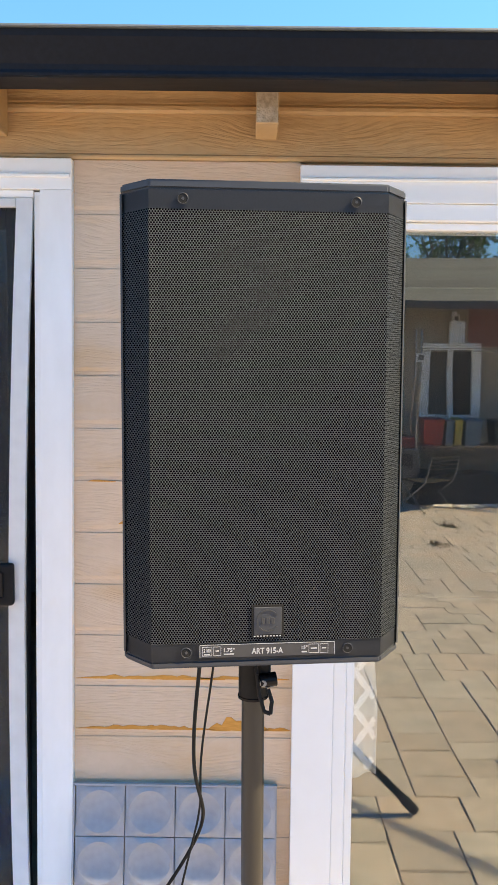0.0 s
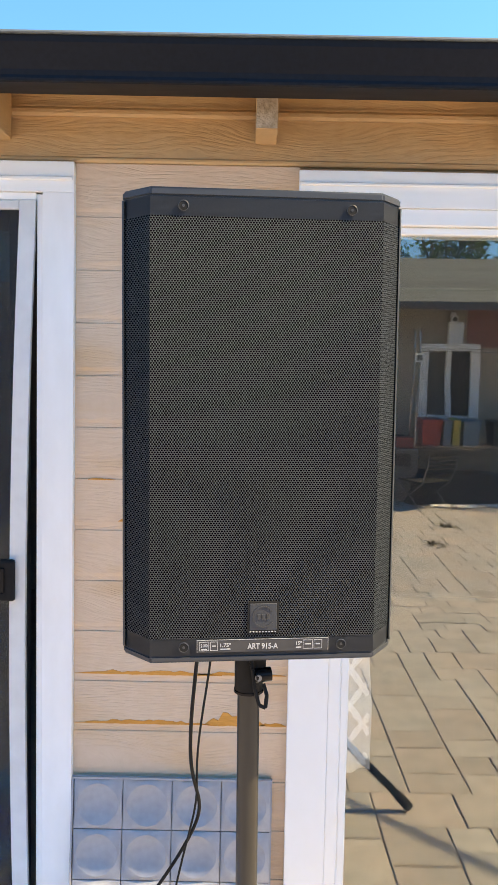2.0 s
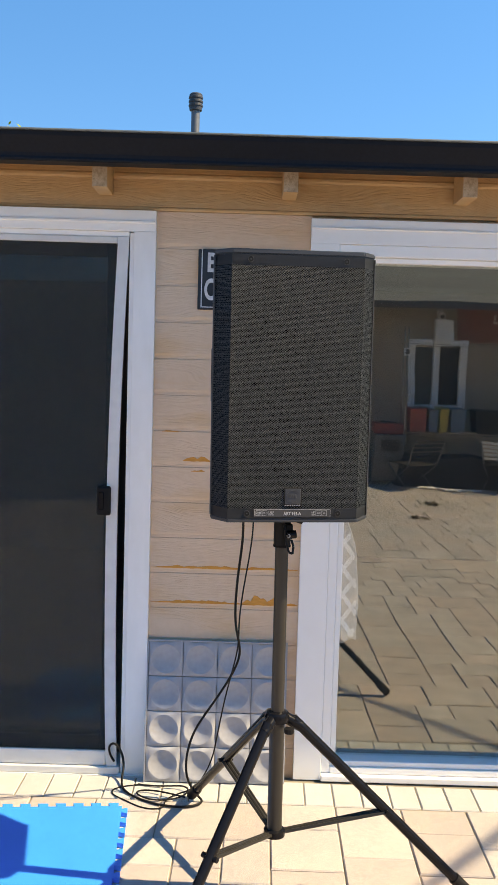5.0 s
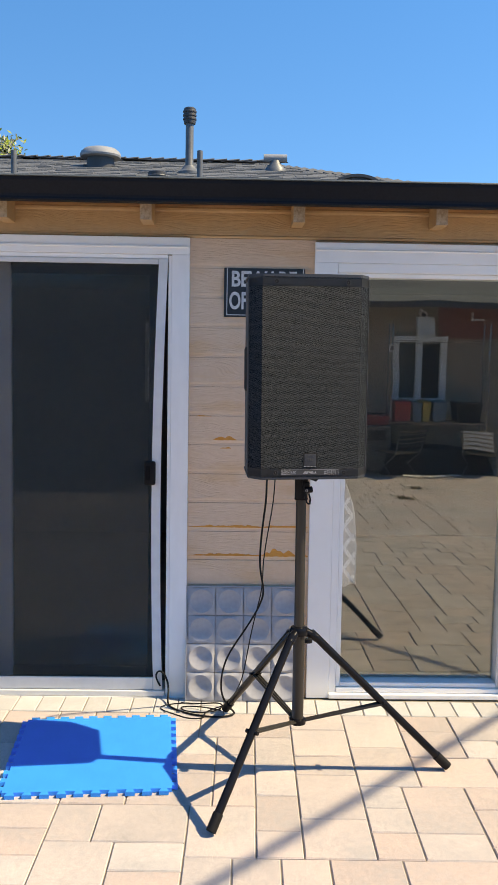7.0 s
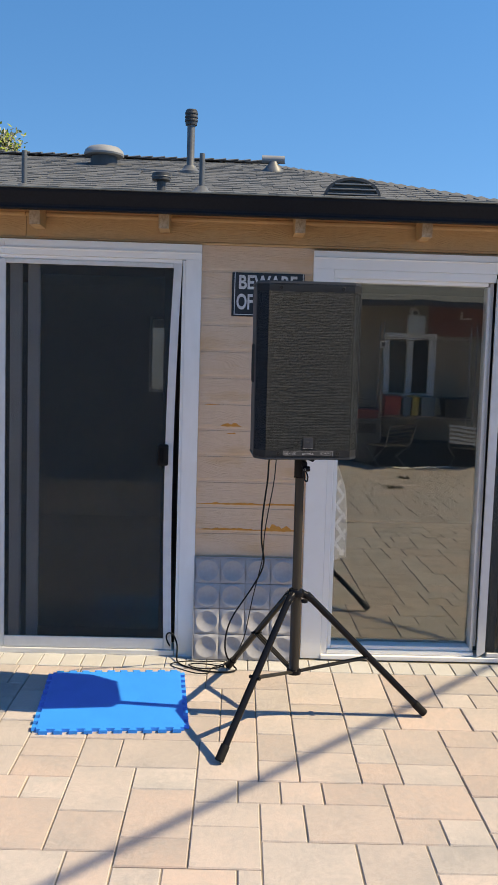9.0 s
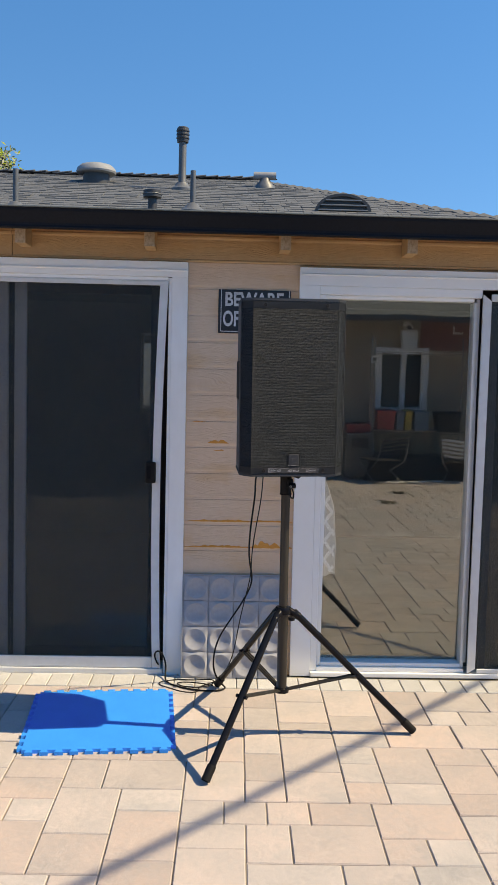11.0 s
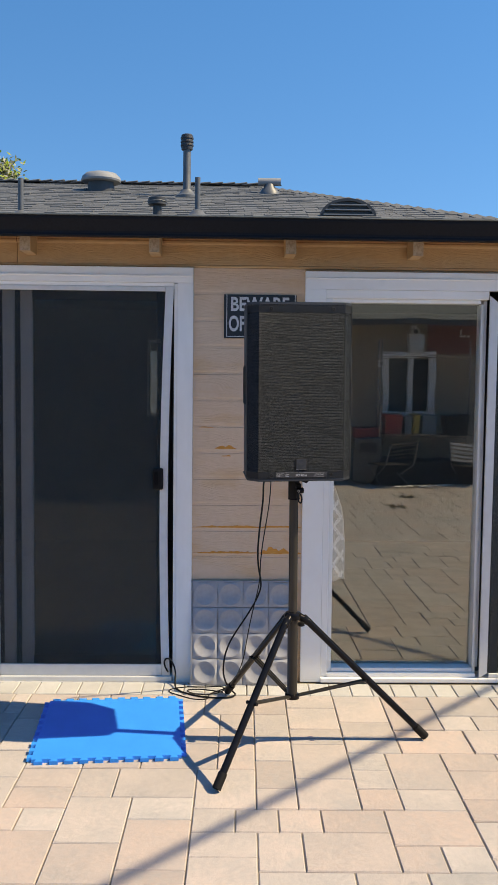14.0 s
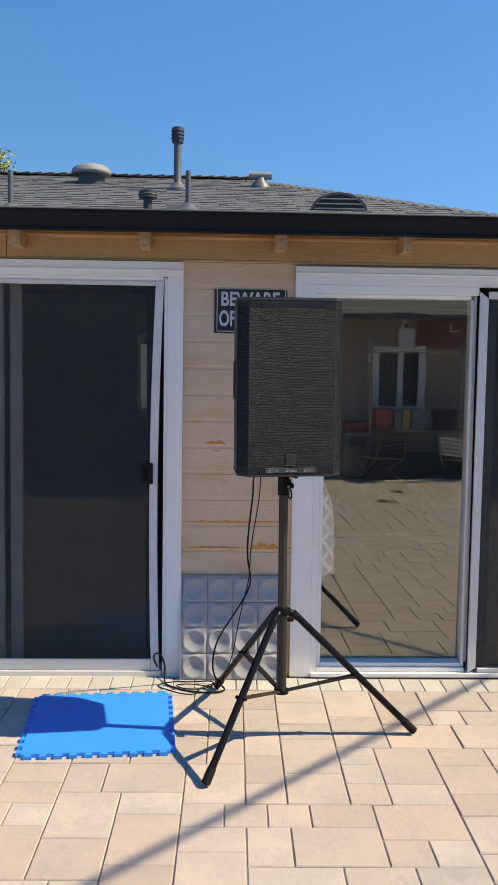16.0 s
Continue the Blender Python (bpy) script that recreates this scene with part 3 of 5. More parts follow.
# ---------------------------------------------------------------- rooms behind the glass
room = thing("room_shell", "dim interior room behind the glass", "room", kind="structure")
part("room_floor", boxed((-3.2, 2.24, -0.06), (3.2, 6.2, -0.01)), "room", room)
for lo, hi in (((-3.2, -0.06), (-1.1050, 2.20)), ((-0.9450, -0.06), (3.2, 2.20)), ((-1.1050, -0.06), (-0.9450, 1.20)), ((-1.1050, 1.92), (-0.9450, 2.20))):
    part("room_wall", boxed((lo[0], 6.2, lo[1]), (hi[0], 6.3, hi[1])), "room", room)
# added opening: its daylight stands in for a pale reflection in the door glass
far_light = thing("added_opening", "narrow white framed opening added in the room's rear wall for a pale strip", "window", kind="structure")
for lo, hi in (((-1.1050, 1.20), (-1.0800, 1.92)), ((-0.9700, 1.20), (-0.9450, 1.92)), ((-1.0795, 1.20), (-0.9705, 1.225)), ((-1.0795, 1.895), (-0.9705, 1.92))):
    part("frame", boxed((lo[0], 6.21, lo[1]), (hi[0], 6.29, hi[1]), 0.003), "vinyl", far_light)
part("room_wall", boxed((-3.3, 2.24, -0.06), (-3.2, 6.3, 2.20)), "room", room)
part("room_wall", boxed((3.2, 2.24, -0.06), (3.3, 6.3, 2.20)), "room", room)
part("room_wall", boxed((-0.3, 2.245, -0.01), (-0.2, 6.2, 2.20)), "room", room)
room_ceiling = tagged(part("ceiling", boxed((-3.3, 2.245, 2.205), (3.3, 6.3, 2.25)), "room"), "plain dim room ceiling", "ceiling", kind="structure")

# curtain with a trellis print, bunched beside the jamb inside the glass
curtain = thing("curtain", "grey curtain with a white trellis print hanging inside the window", "curtain", Matrix())
bm = bmesh.new()
nx, nz = 40, 30


def cloth_x(u, v):
    z = 0.50 + 1.40 * v
    edge = max(0.284 - 0.03 * (z - 0.5) - 0.36 * max(z - 0.85, 0), 0.192) + 0.003 * math.sin(z * 21)
    return 0.165 + u * (edge - 0.165)


def cloth_y(u, v):
    return 2.168 + 0.004 * math.sin(u * 11 + v * 1.5)


cv = [[bm.verts.new((cloth_x(i / nx, j / nz), cloth_y(i / nx, j / nz), 0.50 + 0.008 * math.sin(9 * i / nx) + 1.40 * j / nz)) for i in range(nx + 1)] for j in range(nz + 1)]
for a, b in zip(cv, cv[1:]):
    for i in range(nx):
        bm.faces.new((a[i], a[i + 1], b[i + 1], b[i]))
cloth = part("cloth", bm, "curtain", curtain, smooth=True)
cm = cloth.modifiers.new("thickness", "SOLIDIFY")
cm.thickness = 0.002
bm = bmesh.new()
AW, AH = 0.036, 0.050


def lattice(cx, cz, a):
    """A point on a round-cornered diamond that tiles with its neighbours, and the same point a line's width inside."""
    c, q = math.cos(a), math.sin(a)
    px, pz = math.copysign(abs(c) ** 1.35, c), math.copysign(abs(q) ** 1.35, q)
    return [(cx + AW * f * px, cz + AH * f * pz) for f in (1.06, 0.72)]


for r in range(14):
    for c in range(4):
        cx0, cz0 = 0.150 + 2 * AW * c + AW * (r % 2), 0.53 + AH * r
        for k in range(32):
            quad = lattice(cx0, cz0, 2 * math.pi * k / 32) + lattice(cx0, cz0, 2 * math.pi * (k + 1) / 32)[::-1]
            spots = []
            for xa, za in quad:
                va = (za - 0.50) / 1.4
                reach = cloth_x(1, va) - 0.165
                if va < 0.008 or not 0.003 < xa - 0.165 < reach - 0.003:
                    break
                spots.append((xa, cloth_y((xa - 0.165) / reach, va) - 0.0055, za))
            if len(spots) == 4:
                bm.faces.new([bm.verts.new(p) for p in spots])
part("trellis_print", bm, "curtain_white", curtain)["kind"] = "stuff"

# ---------------------------------------------------------------- eaves, gutter and roof
for i, x in enumerate((-3.16, -2.54, -1.92, -1.298, -0.686, -0.034, 0.577, 1.19, 1.81, 2.43, 3.05)):
    tail = thing("rafter_tail", "square tan rafter tail under the eave", "rafter", Matrix.Translation((x, 0, 0)), "rafter tails", "structure")
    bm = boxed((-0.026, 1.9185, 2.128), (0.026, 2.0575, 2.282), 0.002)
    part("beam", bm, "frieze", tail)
    part("sawn_end", boxed((-0.0245, 1.9135, 2.130), (0.0245, 1.918, 2.281)), "rafter_end", tail)

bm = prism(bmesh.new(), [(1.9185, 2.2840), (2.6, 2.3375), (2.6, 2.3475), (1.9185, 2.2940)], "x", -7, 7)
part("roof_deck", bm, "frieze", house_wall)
gutter = tagged(thing("gutter", "", ""), "black painted metal gutter along the eave", "gutter", kind="structure")
out = [(1.9125, 2.2925), (1.9125, 2.1955), (1.772, 2.1775), (1.765, 2.1795), (1.764, 2.1845), (1.7665, 2.1915), (1.765, 2.2025), (1.752, 2.2325), (1.743, 2.2525), (1.741, 2.2660),
       (1.745, 2.2660), (1.747, 2.2545), (1.756, 2.2345), (1.772, 2.2045), (1.778, 2.1885), (1.782, 2.1855), (1.908, 2.2015), (1.908, 2.2875), (1.9180, 2.2875), (1.9180, 2.2925)]
part("trough", prism(bmesh.new(), out, "x", -7, 7), "gutter", gutter)
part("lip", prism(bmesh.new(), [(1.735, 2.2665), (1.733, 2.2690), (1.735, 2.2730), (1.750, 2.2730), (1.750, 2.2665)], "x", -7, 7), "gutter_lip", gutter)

# low roof over the eave and the main roof behind it
RS = 0.297


def roof_z(y):
    return 4.215 + RS * (y - 10.8)


HIP0, HIP1 = (0.05, 12.65), (3.55, 7.3)
part("low_roof", prism(bmesh.new(), [(1.9185, 2.2945), (2.6, 2.3480), (5.0, 2.44), (5.0, 2.42), (2.6, 2.3477), (1.9185, 2.2942)], "x", -7, 7), "shingle", house_wall)
main_roof = thing("roof", "charcoal asphalt shingle hip roof with vents", "roof", kind="structure")
bm = bmesh.new()
rp = [(-16, 4.4), (5.4, 4.4), HIP0, (-16, HIP0[1])]
vs = [bm.verts.new((x, y, roof_z(y))) for x, y in rp]
bm.faces.new(vs)
hipv = [bm.verts.new((5.4, 4.4, roof_z(4.4))), bm.verts.new((9.5, 20.0, roof_z(4.4))), bm.verts.new((HIP0[0], HIP0[1], roof_z(HIP0[1])))]
bm.faces.new(hipv)
back = [bm.verts.new(c) for c in ((-16, HIP0[1], roof_z(HIP0[1])), (HIP0[0], HIP0[1], roof_z(HIP0[1])), (9.5, 20.0, roof_z(4.4)), (-16, 20.0, roof_z(4.4)))]
bm.faces.new(back)
part("roof_deck", bm, "shingle", main_roof)


def hip_x(y):
    f = (y - HIP1[1]) / (HIP0[1] - HIP1[1])
    return HIP1[0] + f * (HIP0[0] - HIP1[0])


rnd = random.Random(5)
verts, faces = [], []
sn = math.atan(RS)
y = 6.8
while y < HIP0[1] - 0.02:
    x = -5.2 + rnd.uniform(-0.3, 0)
    lim = hip_x(y + 0.1)
    while x < lim:
        w = rnd.choice((0.10, 0.14, 0.18, 0.22))
        x1 = min(x + w - 0.006, lim)
        drop = rnd.choice((0, 0, 0.025))
        t0 = 0.010 + rnd.choice((0.0, 0.003, 0.009))
        k = len(verts)
        ya, yb = y - drop, y + 0.25
        for (yy, h) in ((ya, t0), (yb, 0.004)):
            for xx in (x, x1):
                verts += [(xx, yy, roof_z(yy) + 0.001), (xx, yy, roof_z(yy) + h)]
        faces += [(k, k + 2, k + 3, k + 1), (k + 1, k + 3, k + 7, k + 5), (k, k + 1, k + 5, k + 4), (k + 2, k + 6, k + 7, k + 3)]
        x += w
    y += 0.22
me = bpy.data.meshes.new("shingle_courses")
me.from_pydata(verts, [], faces)
me.materials.append(M["shingle"])
courses = new("shingle_courses", me)
courses.parent = main_roof
courses["kind"] = "stuff"
# ridge and hip caps, one after another
cap_bm = bmesh.new()
prism(cap_bm, [(-0.12, -0.02), (0, 0.012), (0.12, -0.02), (0.12, -0.006), (0, 0.028), (-0.12, -0.006)], "x", 0, 0.30)
cap_me = mesh(cap_bm, "ridge_cap")
cap_me.materials.append(M["shingle"])
for i in range(26):
    ob = new("ridge_cap", cap_me)
    ob.parent = main_roof
    ob.matrix_basis = Matrix.Translation((HIP0[0] - 0.2 - 0.2 * i, HIP0[1], roof_z(HIP0[1]) + 0.012)) @ Matrix.Rotation(radians(-7), 4, "Y")
hd = Vector((HIP1[0] - HIP0[0], HIP1[1] - HIP0[1], roof_z(HIP1[1]) - roof_z(HIP0[1])))
hn = int(hd.length / 0.2)
hq = hd.to_track_quat("X", "Z").to_matrix().to_4x4()
for i in range(hn):
    ob = new("ridge_cap", cap_me)
    ob.parent = main_roof
    ob.matrix_basis = Matrix.Translation(Vector((HIP0[0], HIP0[1], roof_z(HIP0[1]) + 0.012)) + hd * (i / hn)) @ hq @ Matrix.Rotation(radians(7), 4, "Y")


def on_roof(x, y):
    return Matrix.Translation((x, y, roof_z(y)))


# tall flue with a ribbed cap
flue = thing("vent_pipe", "tall grey flue pipe with a ribbed dark cap on the roof", "vent pipe", on_roof(-0.955, 10.74))
part("pipe", lathe(bmesh.new(), [(0.075, -0.05), (0.075, 0.05), (0.055, 0.10), (0.055, 0.70)], 20), "vent_paint", flue, smooth=True)
part("flashing", lathe(bmesh.new(), [(0.17, -0.08), (0.17, 0.0), (0.11, 0.04), (0.08, 0.09)], 20), "vent_paint", flue, smooth=True)
cap = part("cap", lathe(bmesh.new(), [(0.08, 0.66), (0.085, 0.70), (0.085, 0.86), (0.07, 0.875)], 20), "dark_metal", flue, smooth=True)
for k in range(3):
    part("rib", lathe(bmesh.new(), [(0.088, 0.705 + 0.05 * k), (0.094, 0.712 + 0.05 * k), (0.094, 0.73 + 0.05 * k), (0.088, 0.738 + 0.05 * k)], 20), "dark_metal", cap)
# plain pipes
for x, y, h, r in ((-0.70, 7.99, 0.47, 0.031), (-2.62, 7.62, 0.46, 0.030)):
    p = thing("vent_pipe", "thin grey plumbing vent pipe with a flashing collar", "vent pipe", on_roof(x, y), "plumbing vents")
    part("pipe", lathe(bmesh.new(), [(r, -0.05), (r, h), (r * 0.7, h + 0.002)], 16), "vent_paint", p, smooth=True)
    part("flashing", lathe(bmesh.new(), [(0.16, -0.05), (0.155, 0.015), (0.09, 0.06), (0.06, 0.10), (r, 0.11)], 20), "vent_paint", p, smooth=True)
# small capped vent
sc = thing("roof_vent", "short dark capped roof vent", "vent", on_roof(-1.163, 8.05))
part("neck", lathe(bmesh.new(), [(0.05, -0.05), (0.05, 0.17)], 16), "dark_metal", sc, smooth=True)
part("cap", lathe(bmesh.new(), [(0.06, 0.14), (0.105, 0.15), (0.105, 0.225), (0.09, 0.235)], 20), "dark_metal", sc, smooth=True)
part("rim", lathe(bmesh.new(), [(0.108, 0.178), (0.112, 0.185), (0.108, 0.192)], 20), "vent_paint", sc)
# turbine-like dome
dome = thing("roof_vent", "wide grey domed exhaust vent on a dark neck", "vent", on_roof(-2.29, 11.49))
part("neck", lathe(bmesh.new(), [(0.20, -0.06), (0.20, 0.13)], 28), "dark_metal", dome, smooth=True)
part("hood", lathe(bmesh.new(), [(0.19, 0.115), (0.29, 0.125), (0.30, 0.15), (0.285, 0.20), (0.235, 0.245), (0.14, 0.27), (0.02, 0.275)], 32), "hood", dome, smooth=True)
# tee shaped vent
tee = thing("roof_vent", "grey tee shaped vent on a flashing cone", "vent", on_roof(0.262, 11.40))
part("neck", lathe(bmesh.new(), [(0.16, -0.04), (0.15, 0.02), (0.085, 0.09), (0.07, 0.14)], 20), "vent_paint", tee, smooth=True)
part("cross_pipe", rodded((-0.17, 0, 0.175), (0.17, 0, 0.175), 0.058, n=20), "hood", tee, smooth=True)
# half-round louvre vent
arch = thing("roof_vent", "half round dark louvred roof vent", "vent", on_roof(1.085, 8.45))
bm = bmesh.new()
prism(bm, [(0.325 * math.cos(math.pi * k / 20), 0.325 * 0.66 * math.sin(math.pi * k / 20)) for k in range(21)] + [(-0.325, -0.06), (0.325, -0.06)], "y", 0.03, 0.62)
part("hood", bm, "dark_metal", arch, smooth=True)
bm = bmesh.new()
ro = [(0.34 * math.cos(math.pi * k / 20), 0.34 * 0.66 * math.sin(math.pi * k / 20)) for k in range(21)]
ri = [(0.30 * math.cos(math.pi * k / 20), 0.30 * 0.64 * math.sin(math.pi * k / 20)) for k in range(21)]
prism(bm, ro + ri[::-1], "y", 0.0, 0.06)
part("rim", bm, "dark_metal", arch)
for k, w in enumerate((0.30, 0.275, 0.215)):
    bm = boxed((-w, -0.01, 0.02 + 0.058 * k), (w, 0.045, 0.036 + 0.058 * k), 0.003)
    part("slat", bm, "alu_dark", arch)

# pale backdrop added beyond the house, so the room's rear opening shows grey
tagged(part("wall_backdrop", boxed((-9, 24.0, -0.1), (5, 24.15, 3.2)), "alu"), "pale backdrop wall added beyond the house behind the rear opening", "wall", kind="structure")

# thin cable draped along the ridge
sag = [(-4.5 + 0.5 * i, HIP0[1] - 0.25 - 0.12 * (i % 2), roof_z(HIP0[1] - 0.25 - 0.12 * (i % 2)) + 0.03 + 0.02 * ((i * 7) % 3)) for i in range(11)]
tagged(tube("roof_cable", sag, 0.009, "rubber"), "thin black cable lying along the roof ridge", "cable")


# ---------------------------------------------------------------- loudspeaker
LEAN = radians(1.4)
SPK = Matrix.Translation((-0.0320, 1.1660, 1.1204)) @ Matrix.Rotation(radians(6.5), 4, "Z") @ Matrix.Rotation(LEAN, 4, "X") @ Matrix.Rotation(radians(-0.6), 4, "Y") @ Matrix.Scale(1.03, 4)
spk = thing("loudspeaker", "black plastic powered loudspeaker with a perforated grille on a tripod", "loudspeaker", SPK)
H, FW, SW, CD = 0.692, 0.1684, 0.2084, 0.0535
plan = [(-FW, 0), (FW, 0), (SW, CD), (SW - 0.018, 0.285), (0.080, 0.372), (-0.080, 0.372), (-SW + 0.018, 0.285), (-SW, CD)]
bm = prism(bmesh.new(), [(x * 0.985, y + 0.004) for x, y in plan], "z", 0.010, H - 0.012)
bmesh.ops.bevel(bm, geom=bm.edges[:], offset=0.004, segments=2, affect="EDGES")
body = part("body", bm, "cab", spk, smooth=True)
bm = prism(bmesh.new(), [(x, y - 0.004) if y < 0.2 else (x, y) for x, y in plan], "z", H - 0.013, H)
bmesh.ops.bevel(bm, geom=bm.edges[:], offset=0.003, segments=2, affect="EDGES")
part("top_panel", bm, "cab", spk, smooth=True)
bm = prism(bmesh.new(), [(x, y - 0.004) if y < 0.2 else (x, y) for x, y in plan], "z", 0, 0.011)
bmesh.ops.bevel(bm, geom=bm.edges[:], offset=0.003, segments=2, affect="EDGES")
part("bottom_panel", bm, "cab", spk, smooth=True)
for sx in (-1, 1):
    bm = bmesh.new()
    prism(bm, [(sx * SW * 0.990, CD - 0.008), (sx * (SW + 0.001), CD - 0.004), (sx * (SW + 0.001), CD + 0.012), (sx * SW * 0.990, CD + 0.012)], "z", 0.0115, H - 0.0135)
    part("side_edge", bm, "cab", spk)
    # proud dark block stands in for the shade inside a handle pocket
    bm = boxed((sx * 0.189 - 0.012, 0.11, 0.29), (sx * 0.189 + 0.012, 0.22, 0.45), 0.01, 2)
    part("handle_pocket_shade", bm, "rubber", spk)
# frame band behind the grille, then the grille with metre-true uv
bm = bmesh.new()
G0, G1 = 0.0365, H - 0.040
path = [(-SW * 0.988, CD * 0.96), (-FW, -0.0035), (FW, -0.0035), (SW * 0.993, CD * 0.975)]
uvl = bm.loops.layers.uv.new("UVMap")
dist = [0.0]
for (xa, ya), (xb, yb) in zip(path, path[1:]):
    dist.append(dist[-1] + math.hypot(xb - xa, yb - ya))
lo = [bm.verts.new((x, y, G0)) for x, y in path]
hi = [bm.verts.new((x, y, G1)) for x, y in path]
for i in range(3):
    f = bm.faces.new((lo[i], lo[i + 1], hi[i + 1], hi[i]))
    for l, (u, v) in zip(f.loops, ((dist[i], G0), (dist[i + 1], G0), (dist[i + 1], G1), (dist[i], G1))):
        l[uvl].uv = (u, v)
me = bpy.data.meshes.new("grille")
bm.to_mesh(me)
bm.free()
me.materials.append(M["grille"])
gr = new("grille", me)
gr.parent = spk
gr["label"] = "black perforated steel grille"
so = gr.modifiers.new("thickness", "SOLIDIFY")
so.thickness, so.offset = 0.0015, 0
# grille border strips above and below
for z0, z1 in ((0.0115, G0 - 0.0003), (G1 + 0.0003, H - 0.0135)):
    bm = bmesh.new()
    a = [bm.verts.new((x, y, z0)) for x, y in path]
    b = [bm.verts.new((x, y, z1)) for x, y in path]
    for i in range(3):
        bm.faces.new((a[i], a[i + 1], b[i + 1], b[i]))
    bmesh.ops.solidify(bm, geom=bm.faces[:], thickness=0.0015)
    part("grille_border", bm, "cab", spk)
for x, z in ((-0.1215, H - 0.026), (0.1215, H - 0.026), (-0.1185, 0.024), (0.1185, 0.024)):
    s = part("screw", lathe(bmesh.new(), [(0.0078, 0), (0.0078, 0.0010), (0.0070, 0.0014), (0.0066, 0.0004), (0.0064, 0.0004)], 20), "cab", spk, smooth=True)
    s.matrix_basis = Matrix.Translation((x, -0.0051, z)) @ Matrix.Rotation(radians(90), 4, "X")
    # black disc paints the dark of the screw's hole
    part("recess", lathe(bmesh.new(), [(0.0066, 0.0003), (0.0066, 0.0008)], 16), "pitch", s)
    part("socket", lathe(bmesh.new(), [(0.0022, 0.0008), (0.0022, 0.0012)], 6), "label", s)
# badge
bd = part("badge", boxed((-0.0205, -0.0062, 0.0475), (0.0205, -0.0036, 0.0890), 0.001), "cab", spk, "square black badge with a raised ring")
bm = bmesh.new()
ring = [(0.0165 * math.cos(a), 0.0685 + 0.0165 * math.sin(a)) for a in [math.radians(30 + 9 * k) for k in range(34)]]
ring2 = [(0.0148 * math.cos(a), 0.0685 + 0.0148 * math.sin(a)) for a in [math.radians(30 + 9 * k) for k in range(34)]]
prism(bm, ring + ring2[::-1], "y", -0.0072, -0.0063)
part("ring", bm, "dark_metal", bd)
for k in range(3):
    part("emblem_bar", boxed((-0.0095 + 0.007 * k, -0.0071, 0.064), (-0.0045 + 0.007 * k, -0.0063, 0.073), 0.0004), "dark_metal", bd)
for k in range(9):
    part("print_dot", boxed((-0.0205 + 0.0047 * k, -0.0064, 0.0450), (-0.0180 + 0.0047 * k, -0.0058, 0.0464)), "print", bd)
part("badge_surround", boxed((-0.0235, -0.0056, 0.0430), (0.0235, -0.0043, 0.0920)), "pitch", spk)
# label strip along the bottom
lab = part("label_strip", boxed((-0.099, -0.0058, 0.0155), (0.099, -0.0052, 0.0345)), "label", spk, "grey printed specification strip")
for lo3, hi3 in (((-0.099, 0.0342), (0.099, 0.0348)), ((-0.099, 0.0155), (-0.0984, 0.0342)), ((0.0984, 0.0155), (0.099, 0.0342))):
    part("border_line", boxed((lo3[0], -0.0062, lo3[1]), (hi3[0], -0.0057, hi3[1])), "print", lab)
T = Matrix.Translation
lettering("print", "ART 915-A", 0.0088, 0.046, "print", lab, T((-0.0235, -0.0058, 0.0195)))
lettering("print", '15"', 0.0052, 0.0085, "print", lab, T((0.050, -0.0058, 0.0245)))
lettering("print", '1.75"', 0.0058, 0.0155, "print", lab, T((-0.064, -0.0058, 0.0235)))
lettering("print", "2100", 0.0048, 0.0105, "print", lab, T((-0.0935, -0.0058, 0.0238)))
for xa, xb, za, zb in ((0.050, 0.058, 0.0195, 0.0215), (-0.064, -0.049, 0.0195, 0.0212), (-0.0925, -0.084, 0.0195, 0.021)):
    part("print_bar", boxed((xa, -0.0062, za), (xb, -0.0057, zb)), "print", lab)
for xa, xb in ((-0.0955, -0.0810), (-0.0790, -0.0680), (0.0605, 0.0755), (0.0770, 0.0895)):
    bm = bmesh.new()
    for a in ((xa, 0.0182, xb, 0.0188), (xa, 0.0312, xb, 0.0318), (xa, 0.0189, xa + 0.0006, 0.0311), (xb - 0.0006, 0.0189, xb, 0.0311)):
        box(bm, (a[0], -0.0062, a[1]), (a[2], -0.0057, a[3]))
    part("icon_frame", bm, "print", lab)
    if xa > -0.09:
        part("print_bar", boxed((xa + 0.003, -0.0062, 0.0245), (xb - 0.003, -0.0057, 0.0262)), "print", lab)
for x, y in ((-0.13, 0.05), (0.13, 0.05), (-0.1, 0.30), (0.1, 0.30)):
    part("foot", boxed((x - 0.016, y - 0.012, -0.006), (x + 0.016, y + 0.012, -0.0002), 0.002), "rubber", spk)

# ---------------------------------------------------------------- tripod stand
POLE_B, POLE_T = Vector((-0.046, 1.298, 0.196)), Vector((-0.053, 1.262, 1.136))
axis = (POLE_T - POLE_B).normalized()
stand = thing("speaker_stand", "black metal tripod speaker stand on the pavers", "speaker stand", Matrix())
HUB = POLE_B + axis * 0.345
part("lower_tube", rodded(POLE_B, HUB, 0.0215, n=24), "pole", stand, smooth=True)
part("upper_tube", rodded(HUB, POLE_T + axis * 0.05, 0.0185, n=24), "pole", stand, smooth=True)
part("collar", rodded(POLE_T - axis * 0.096, POLE_T - axis * 0.004, 0.0235, n=28), "rubber", stand, "matt black collar ring", smooth=True)
part("collar_rim", rodded(POLE_T - axis * 0.1005, POLE_T - axis * 0.0965, 0.0248, n=28), "tube", stand, smooth=True)
kn = POLE_T - axis * 0.062
lev = part("clamp", boxed((kn.x + 0.006, kn.y - 0.032, kn.z - 0.014), (kn.x + 0.028, kn.y - 0.012, kn.z + 0.030), 0.006, 2), "rubber", stand, "black clamp with a bolt and strap")
